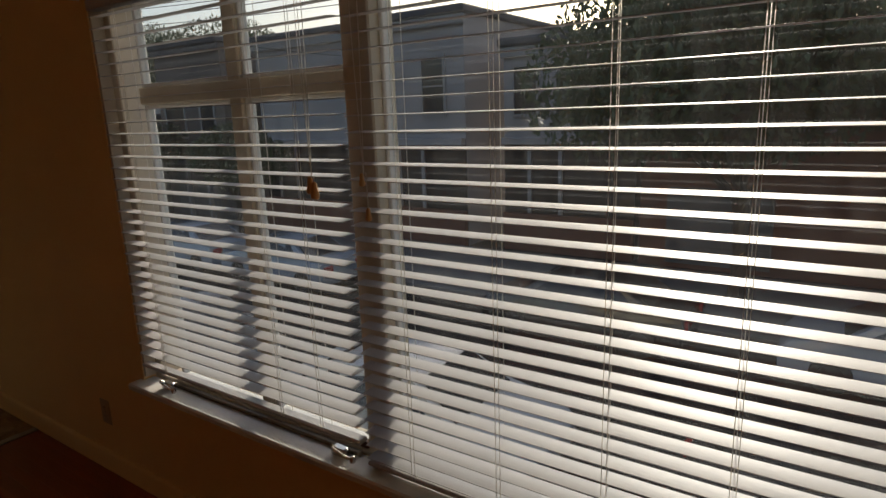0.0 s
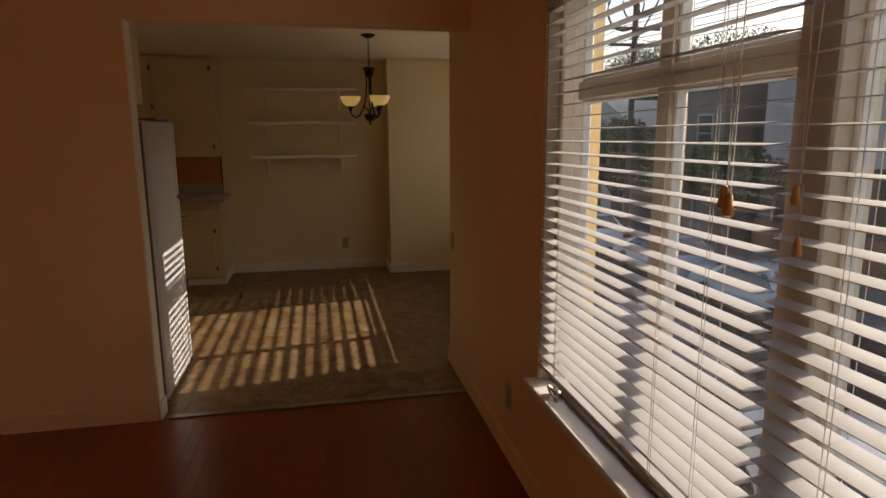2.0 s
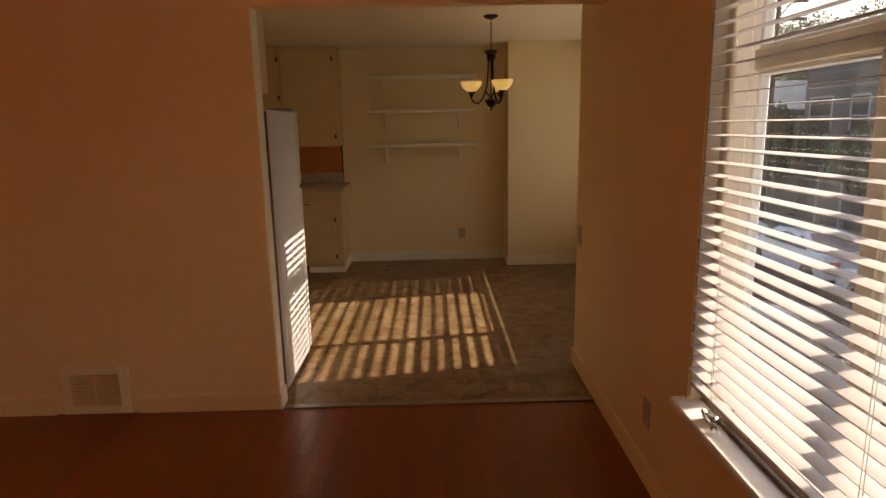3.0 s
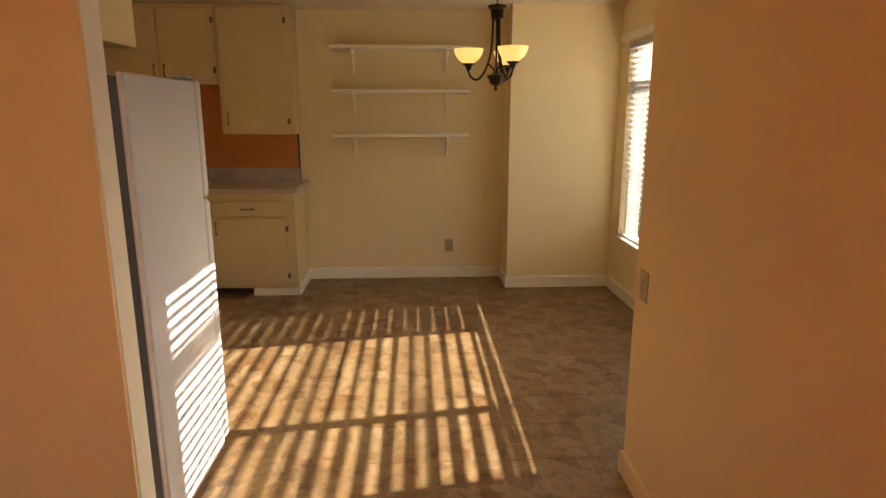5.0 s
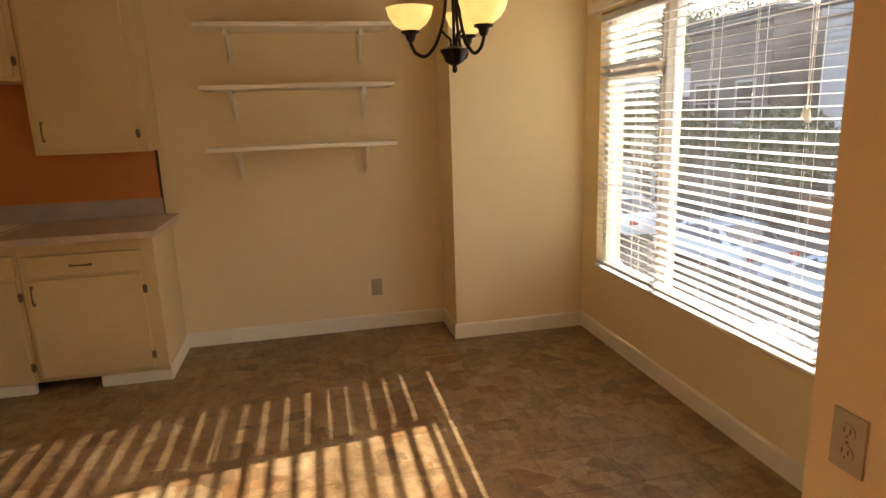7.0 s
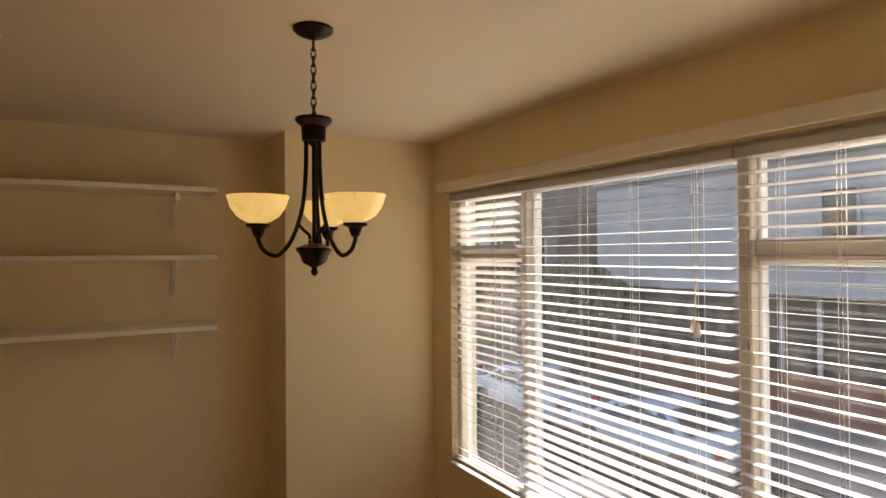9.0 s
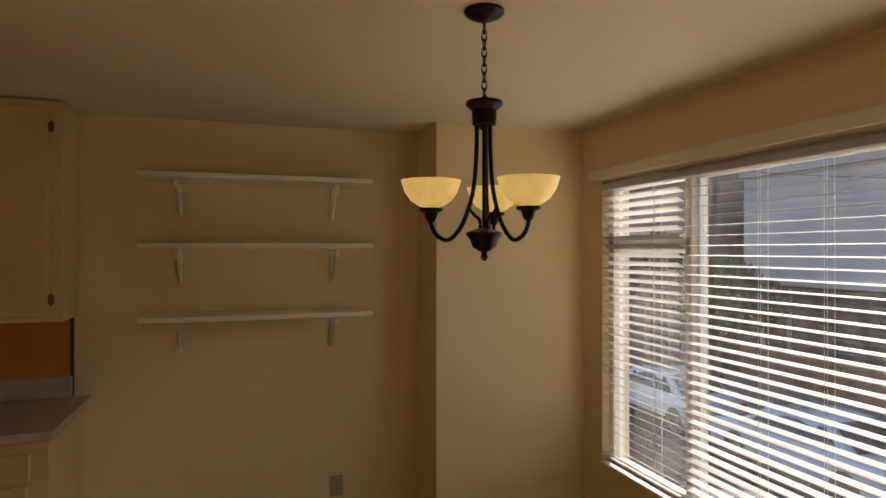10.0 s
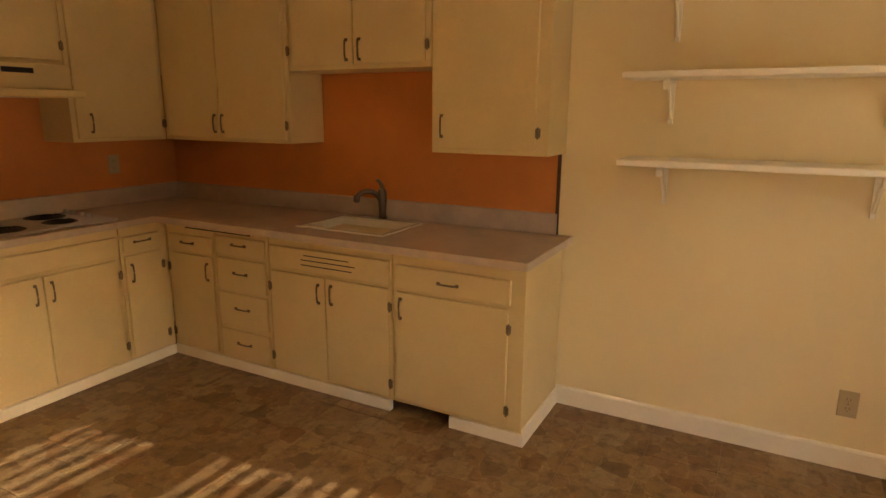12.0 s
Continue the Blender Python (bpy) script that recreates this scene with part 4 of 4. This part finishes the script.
def house(x0, x1, y, h, material, label, cols, garage=True, gable=0.0, openings=None, lower=False):
    hs = thing("house", label, "house", "houses across the street", ((x0 + x1) / 2, y, GZ))
    w = x1 - x0
    part("wall", boxes((-w / 2, w / 2, 0, 9, 0, h)), material, hs)
    sd = bmesh.new()
    for i in range(int((h - 0.4) / 0.2)):
        z = 0.05 + i * 0.2
        vs = [sd.verts.new(p) for p in ((-w / 2, -0.003, z + 0.2), (w / 2, -0.003, z + 0.2), (w / 2, -0.026, z), (-w / 2, -0.026, z), (-w / 2, -0.001, z), (w / 2, -0.001, z))]
        sd.faces.new(vs[:4]), sd.faces.new((vs[3], vs[2], vs[5], vs[4]))
    tagged(part("siding", sd, material, hs), kind="stuff")
    part("roof", boxes((-w / 2 - 0.15, w / 2 + 0.15, -0.25, 9.2, h, h + 0.28), bevel=0.06), M_ROOF, hs)
    part("cornice", boxes((-w / 2 - 0.1, w / 2 + 0.1, -0.18, -0.002, h - 0.35, h - 0.01), bevel=0.04), M_HOUSETRIM if material is not M_STUCCO_B else M_ROOF, hs)
    if gable:
        bm = bmesh.new()
        v = [bm.verts.new(p) for p in ((-w / 2, 0, h + 0.28), (w / 2, 0, h + 0.28), (0, 0, h + gable), (-w / 2, 9, h + 0.28), (w / 2, 9, h + 0.28), (0, 9, h + gable))]
        for f in ((0, 1, 2), (3, 5, 4), (0, 2, 5, 3), (1, 4, 5, 2), (0, 3, 4, 1)):
            bm.faces.new([v[i] for i in f])
        part("gable", bm, material, hs)
    spots = [(-w / 2 + w * (k + 0.5) / cols, z, 1.0 if k % 2 else 1.5, hh) for k in range(cols) for z, hh in (((4.0, 1.6),) if garage else ((1.0, 1.5), (4.0, 1.6)))]
    if openings is not None:
        spots = [(x - (x0 + x1) / 2, z - GZ, fw, hh) for x, z, fw, hh in openings]
    for u, z, fw, hh in spots:
        wd = part("window", boxes((u - fw / 2 - 0.1, u - fw / 2, -0.08, 0.02, z - 0.1, z + hh + 0.1), (u + fw / 2, u + fw / 2 + 0.1, -0.08, 0.02, z - 0.1, z + hh + 0.1),
                                  (u - fw / 2, u + fw / 2, -0.08, 0.02, z + hh, z + hh + 0.1), (u - fw / 2, u + fw / 2, -0.12, 0.02, z - 0.1, z),
                                  (u - fw / 2, u + fw / 2, -0.05, 0.02, z + hh / 2 - 0.03, z + hh / 2 + 0.03)), M_HOUSETRIM, hs)
        part("pane", boxes((u - fw / 2, u + fw / 2, -0.04, -0.028, z, z + hh)), M_FARGLASS, wd)
    if lower:
        # the ground floor is darker than the wall above
        part("ground_floor", boxes((-w / 2, w / 2, -0.027, 0.0, 0.0, 3.6)), M_GROUNDFLOOR, hs, "flat dark brown sheet over the ground floor front")
        part("plinth", boxes((-w / 2, w / 2, -0.2, -0.027, 0.0, 1.3), bevel=0.02), M_STUCCO_D, hs, "low rust red base wall")
        part("jetty", boxes((-w / 2, w / 2, -0.3, -0.028, 3.6, 3.85), bevel=0.03), material, hs)
        for x in (-w / 2 + 0.9, -w / 2 + 2.0):
            part("door_post", boxes((x, x + 0.14, -0.12, -0.028, 1.3, 3.5), bevel=0.01), M_HOUSETRIM, hs)
    if garage:
        g = part("garage_door", boxes((-w / 2 + 0.8, -w / 2 + 3.6, -0.06, -0.028, 0.14, 2.4), bevel=0.02), M_GARAGE, hs)
        for i in range(4):
            part("panel", boxes((-w / 2 + 0.9, -w / 2 + 3.5, -0.085, -0.062, 0.22 + i * 0.55, 0.68 + i * 0.55), bevel=0.02), M_GARAGE, g)
        part("door", boxes((w / 2 - 2.0, w / 2 - 1.0, -0.06, -0.028, 0.3, 2.45), bevel=0.02), M_GARAGE, hs)
        part("porch_post", boxes((w / 2 - 2.35, w / 2 - 2.2, -0.9, -0.7, 0.14, 2.7)), M_HOUSETRIM, hs)
        part("porch_post", boxes((w / 2 - 0.75, w / 2 - 0.6, -0.9, -0.7, 0.14, 2.7)), M_HOUSETRIM, hs)
        part("porch_roof", boxes((w / 2 - 2.6, w / 2 - 0.4, -1.1, -0.004, 2.7, 2.9), bevel=0.03), M_ROOF, hs)
    return hs


house(-62, -48.5, 19.0, 6.0, M_STUCCO_B, "grey shingled house far along the street", 4)
house(-48, -38.5, 19.4, 6.6, M_STUCCO_B, "grey shingled two-storey house", 3)
house(-38, -30.5, 17.6, 4.9, M_STUCCO_C, "pale stucco house with a gable roof", 2, gable=1.9)
house(-29.6, -24.4, 18.6, 8.2, M_STUCCO_B, "grey shingled two-storey house with dark siding", 2)
# added dark block: stands in for the shaded recess between two buildings
house(-24.2, -22.2, 22.5, 7.6, M_STUCCO_B, "set-back shingled block added to fill the shaded gap between houses", 1, garage=False)
house(-22.0, -15.2, 18.7, 7.9, M_STUCCO_A, "lavender stucco flat-roofed house with a plain upper wall", 0, garage=False, openings=(), lower=True)
house(-15.1, -11.2, 18.5, 7.95, M_STUCCO_A, "lavender stucco house with tall dark windows", 1, garage=False, openings=((-12.5, 1.5, 0.9, 1.9),), lower=True)
house(-9.9, -5.4, 18.9, 6.75, M_STUCCO_A, "pale lavender stucco house beside a tree", 2, garage=False, openings=((-9.1, 1.4, 0.8, 1.5), (-7.7, 1.35, 0.6, 1.35)), lower=True)
house(-5.2, 3.5, 18.7, 6.2, M_STUCCO_D, "rust red stucco house behind the tree", 3)
house(3.8, 14, 18.9, 6.8, M_STUCCO_A, "grey stucco two-storey house", 3)
house(14.3, 26, 18.9, 6.4, M_STUCCO_C, "pale stucco two-storey house", 3)


def tree(x, y, trunk_h, rx, rz, leaves, label, seed):
    rnd = random.Random(seed)
    tr = thing("tree", label, "tree", at=(x, y, GZ + 0.1))
    bm = tube(smooth_path([(0, 0, 0), (0.05, 0.03, trunk_h * 0.5), (-0.06, 0.05, trunk_h)], 4), 0.19, 10)
    tips = []
    for i in range(9):
        a, el = rnd.uniform(0, 6.28), rnd.uniform(0.3, 1.2)
        L = rnd.uniform(0.6, 1.0)
        tip = Vector((rx * L * math.cos(a) * math.cos(el), rx * L * math.sin(a) * math.cos(el), trunk_h + rz * (0.5 + 0.9 * L * math.sin(el))))
        tube(smooth_path([(-0.05, 0.05, trunk_h * rnd.uniform(0.7, 1.0)), tip * 0.5 + Vector((0, 0, trunk_h * 0.45)), tip], 4), 0.06, 6, bm)
        tips.append(tip)
    part("trunk", bm, M_BARK, tr)
    lumps = [(Vector((0, 0, trunk_h + rz)), 0.62)] + [(t, rnd.uniform(0.3, 0.5)) for t in tips]
    verts, faces = [], []
    for _ in range(leaves):
        c, k = lumps[rnd.randrange(len(lumps))] if rnd.random() < 0.75 else lumps[0]
        d = Vector((rnd.gauss(0, 1), rnd.gauss(0, 1), rnd.gauss(0, 1))).normalized() * (rnd.random() ** 0.4)
        p = c + Vector((d.x * rx * k * 1.3, d.y * rx * k * 1.3, d.z * rz * k * 1.3))
        e = Euler((rnd.uniform(0, 6), rnd.uniform(0, 6), rnd.uniform(0, 6))).to_matrix()
        s = rnd.uniform(0.06, 0.13)
        n0 = len(verts)
        verts += [tuple(p + e @ Vector(q)) for q in ((-s, 0, 0), (0, -s * 0.45, 0.01), (s, 0, 0), (0, s * 0.45, 0.01))]
        faces.append((n0, n0 + 1, n0 + 2, n0 + 3))
    me = bpy.data.meshes.new("crown")
    me.from_pydata(verts, [], faces)
    me.materials.append(M_LEAF)
    cr = tagged(new("crown", me), kind="stuff")
    cr.parent = tr
    return tr


tree(-2.0, 15.6, 2.6, 4.3, 3.1, 42000, "dense dark green street tree in front of the houses", 3)
tree(-28.5, 15.8, 1.6, 2.4, 2.2, 12000, "bushy green tree in front of a house along the street", 5)
tree(-20.2, 15.7, 1.5, 1.9, 1.7, 12000, "leafy green street tree between the parked cars", 12)
tree(-33.5, 26.0, 4.5, 5.0, 3.6, 26000, "tall dark green tree behind the roofs", 21)
tree(-44.0, 27.0, 4.6, 5.5, 4.0, 26000, "tall dark green tree behind the shingled house", 22)
tree(4.4, 15.9, 2.4, 3.8, 2.9, 24000, "dark green street tree on the far pavement", 8)


def car(x, y, paint, label, flip=1, van=False):
    c = thing("car", label, "car", "cars parked along the street", (x, y, GZ))
    c.scale = (flip, 1, 1)
    prof = [(-2.15, 0.32), (-2.2, 0.62), (-2.1, 0.9), (-1.5, 0.98), (-0.9, 1.40), (-0.2, 1.46), (0.55, 1.42), (1.2, 1.0), (1.95, 0.86), (2.15, 0.62), (2.12, 0.32)]
    if van:
        prof = [(-2.25, 0.35), (-2.28, 0.9), (-2.2, 1.5), (-1.9, 1.72), (-0.2, 1.78), (0.6, 1.70), (1.3, 1.1), (2.05, 0.95), (2.2, 0.6), (2.15, 0.35)]
    bm = bmesh.new()
    rows = []
    for yy, inset in ((-0.86, 0.12), (-0.84, 0.02), (-0.62, 0.0), (0.62, 0.0), (0.84, 0.02), (0.86, 0.12)):
        rows.append([bm.verts.new((px * (1 - inset * 0.05), yy * (1.0 if pz < 1.05 else 0.80), pz - (inset * 0.25 if pz > 0.8 else 0))) for px, pz in prof])
    for a, b in zip(rows, rows[1:]):
        for i in range(len(prof) - 1):
            bm.faces.new((a[i], a[i + 1], b[i + 1], b[i]))
        bm.faces.new((a[-1], a[0], b[0], b[-1]))
    bm.faces.new(rows[0]), bm.faces.new(rows[-1][::-1])
    part("body", bm, CAR_PAINT[paint], c, round_=True)
    hi = 1.66 if van else 1.36
    for s in (-1, 1):
        bm = bmesh.new()
        q = [(-1.25, 0.99), (-0.85, hi - 0.03), (0.45, hi - 0.03), (0.98, 1.0)] if not van else [(-2.0, 1.1), (-1.85, hi), (0.4, hi), (1.0, 1.12)]
        v = [bm.verts.new((px, s * (0.875 if pz < 1.13 else 0.715), pz)) for px, pz in q] + [bm.verts.new((px, s * (0.85 if pz < 1.13 else 0.69), pz)) for px, pz in q]
        bm.faces.new(v[:4]), bm.faces.new(v[4:][::-1])
        for i in range(4):
            bm.faces.new((v[i], v[(i + 1) % 4], v[4 + (i + 1) % 4], v[4 + i]))
        part("side_window", bm, M_FARGLASS, c)
    for q in ([(-1.52, 1.0), (-0.93, 1.405)], [(1.2, 1.015), (0.6, 1.425)]) if not van else ([(-2.215, 1.1), (-2.03, 1.64)], [(1.28, 1.13), (0.68, 1.69)]):
        bm = bmesh.new()
        (xa, za), (xb, zb) = q
        sg = 1 if xa > 0 else -1
        v = [bm.verts.new(p) for p in ((xa, -0.7, za), (xa, 0.7, za), (xb, 0.58, zb), (xb, -0.58, zb))]
        r = bmesh.ops.extrude_face_region(bm, geom=[bm.faces.new(v)])
        bmesh.ops.translate(bm, verts=[e for e in r["geom"] if isinstance(e, bmesh.types.BMVert)], vec=(sg * 0.02, 0, 0.02))
        part("windscreen", bm, M_FARGLASS, c)
    for wx in (-1.35, 1.35):
        for s in (-1, 1):
            w = part("wheel", lathe([(0.2, -0.1), (0.31, -0.1), (0.33, -0.06), (0.33, 0.06), (0.31, 0.1), (0.2, 0.1)], 20), M_TYRE, c)
            w.matrix_basis = pose(wx, s * 0.78, 0.33, 90)
            part("rim", lathe([(0.2, -0.103), (0.19, 0.0), (0.2, 0.103)], 14), M_CHROME, w)
    for s in (-1, 1):
        part("tail_lamp", boxes((-2.215, -2.14, s * 0.62 - 0.16, s * 0.62 + 0.16, 0.68, 0.84), bevel=0.02), M_RED, c, "red tail lamp")
    return c


car(-4.9, 6.75, "white", "white parked car by the near kerb")
car(-10.4, 6.7, "black", "dark parked car by the near kerb")
car(-16.2, 6.75, "blue", "pale blue parked car by the near kerb")
car(0.9, 6.8, "black", "black parked car by the near kerb")
car(-22.0, 6.75, "silver", "silver parked car further along the near kerb")
car(-4.4, 12.3, "black", "black parked car by the far kerb", -1)
car(-13.5, 12.2, "blue", "pale blue parked car by the far kerb", -1)
car(-18.4, 12.3, "silver", "silver parked car by the far kerb", -1)
car(-24.2, 12.2, "white", "white parked car by the far kerb", -1)
car(1.4, 12.3, "silver", "silver parked car beyond the tree", -1)


def sag(a, b, d):
    a, b = Vector(a), Vector(b)
    return [a.lerp(b, i / 14) - Vector((0, 0, 4 * d * (i / 14) * (1 - i / 14))) for i in range(15)]


up = thing("utility_pole", "weathered wooden utility pole with crossarms and sagging wires", "utility pole", at=(0, 0, 0))
part("pole", tube([(-26, 14.9, GZ), (-26, 14.9, 7.6)], 0.13, 10), M_BARK, up)
for z in (6.2, 5.5):
    part("crossarm", boxes((-26.07, -25.93, 13.7, 16.1, z - 0.06, z + 0.06)), M_BARK, up)
part("cable_coil", tube([(-25.8, 14.2 + 0.75 * math.cos(a), 6.9 + 0.85 * math.sin(a)) for a in (2 * math.pi * k / 24 for k in range(24))], 0.045, 6, closed=True), M_BLACK, up, "black coil of cable")
part("cable_coil", tube([(-25.7, 14.6 + 0.5 * math.cos(a), 7.2 + 0.7 * math.sin(a)) for a in (2 * math.pi * k / 24 for k in range(24))], 0.035, 6, closed=True), M_BLACK, up, "black coil of cable")
for dy, z in ((-1.1, 6.3), (-0.5, 6.3), (0.5, 6.3), (1.1, 6.3), (-0.9, 5.6), (0.9, 5.6), (0.15, 4.7)):
    part("wire", tube(sag((-26, 14.9 + dy, z), (18, 14.9 + dy, z), 0.7), 0.014, 5), M_BLACK, up, "black wire")
    part("wire", tube(sag((-26, 14.9 + dy, z), (-70, 14.9 + dy, z), 0.7), 0.014, 5), M_BLACK, up, "black wire")
part("wire", tube(sag((-26, 14.0, 5.4), (-5, 4.0, 3.3), 0.6), 0.012, 5), M_BLACK, up, "black wire")
part("wire", tube(sag((-26, 14.0, 5.9), (-15, 18.6, 3.6), 0.3), 0.012, 5), M_BLACK, up, "black wire")

# ---- floors, piece by piece ----
fl = structure("floor_living", boxes((XP1, EAST, SOUTH, W1, -0.2, -0.004)), M_SEAM, "red-brown oak strip floor", "floor")
fk = structure("floor_kitchen", boxes((XS, XP1, YB, W1, -0.2, -0.003), (XS, -3.94, W1, W2, -0.2, -0.003)), M_VSEAM, "brown mottled stone-look vinyl floor", "floor")
rnd = random.Random(11)
PW = 0.057
kinds = []
for L in (0.5, 0.75, 1.0, 1.3):
    kinds.append((L, mesh_of("plank", boxes((0, L - 0.0007, 0.0002, PW - 0.0002, -0.004, 0.0), bevel=0.0004), M_WOOD)))
rest = bmesh.new()
count = 0
row_n = int((W1 - SOUTH) / PW) + 1
for i in range(row_n):
    y = W1 - (i + 1) * PW
    x = XP1 + 0.016 - rnd.random() * 0.4
    while x < EAST:
        L, me = kinds[rnd.randrange(4)]
        if x >= XP1 + 0.012 and x + L < 0.2 and y > -1.6 and count < 300:
            o = piece("plank", me, fl, (x, y, 0))
            count += 1
        else:
            a, b, c = max(x, XP1 + 0.012), min(x + L - 0.0012, EAST), max(y + 0.0005, SOUTH)
            if b > a:
                vs = [rest.verts.new(p) for p in ((a, c, 0), (b, c, 0), (b, y + PW - 0.0005, 0), (a, y + PW - 0.0005, 0), (a, c, -0.003), (b, c, -0.003), (b, y + PW - 0.0005, -0.003), (a, y + PW - 0.0005, -0.003))]
                for q in ((0, 1, 2, 3), (0, 4, 5, 1), (1, 5, 6, 2), (2, 6, 7, 3), (3, 7, 4, 0)):
                    rest.faces.new([vs[k] for k in q])
        x += L
tagged(part("planks", rest, M_WOOD, fl), kind="stuff")
TS = 0.305
tile = mesh_of("tile", boxes((0.0013, TS - 0.0013, 0.0013, TS - 0.0013, -0.003, 0.0), bevel=0.0005), M_VINYL)
cut = {}
for i in range(int((XP1 - XS) / TS) + 1):
    for j in range(int((W2 - YB) / TS) + 1):
        x, y = XS + i * TS, YB + j * TS
        xe, ye = min(TS, XP1 - 0.02 - x), min(TS, (W2 if x + TS / 2 < -3.94 else W1) - y)
        if xe < 0.02 or ye < 0.02:
            continue
        key = (round(xe, 3), round(ye, 3))
        if key not in cut:
            cut[key] = tile if key == (TS, TS) else mesh_of("tile", boxes((0.0013, xe - 0.0013, 0.0013, ye - 0.0013, -0.003, 0.0), bevel=0.0005), M_VINYL)
        piece("tile", cut[key], fk, (x, y, 0))
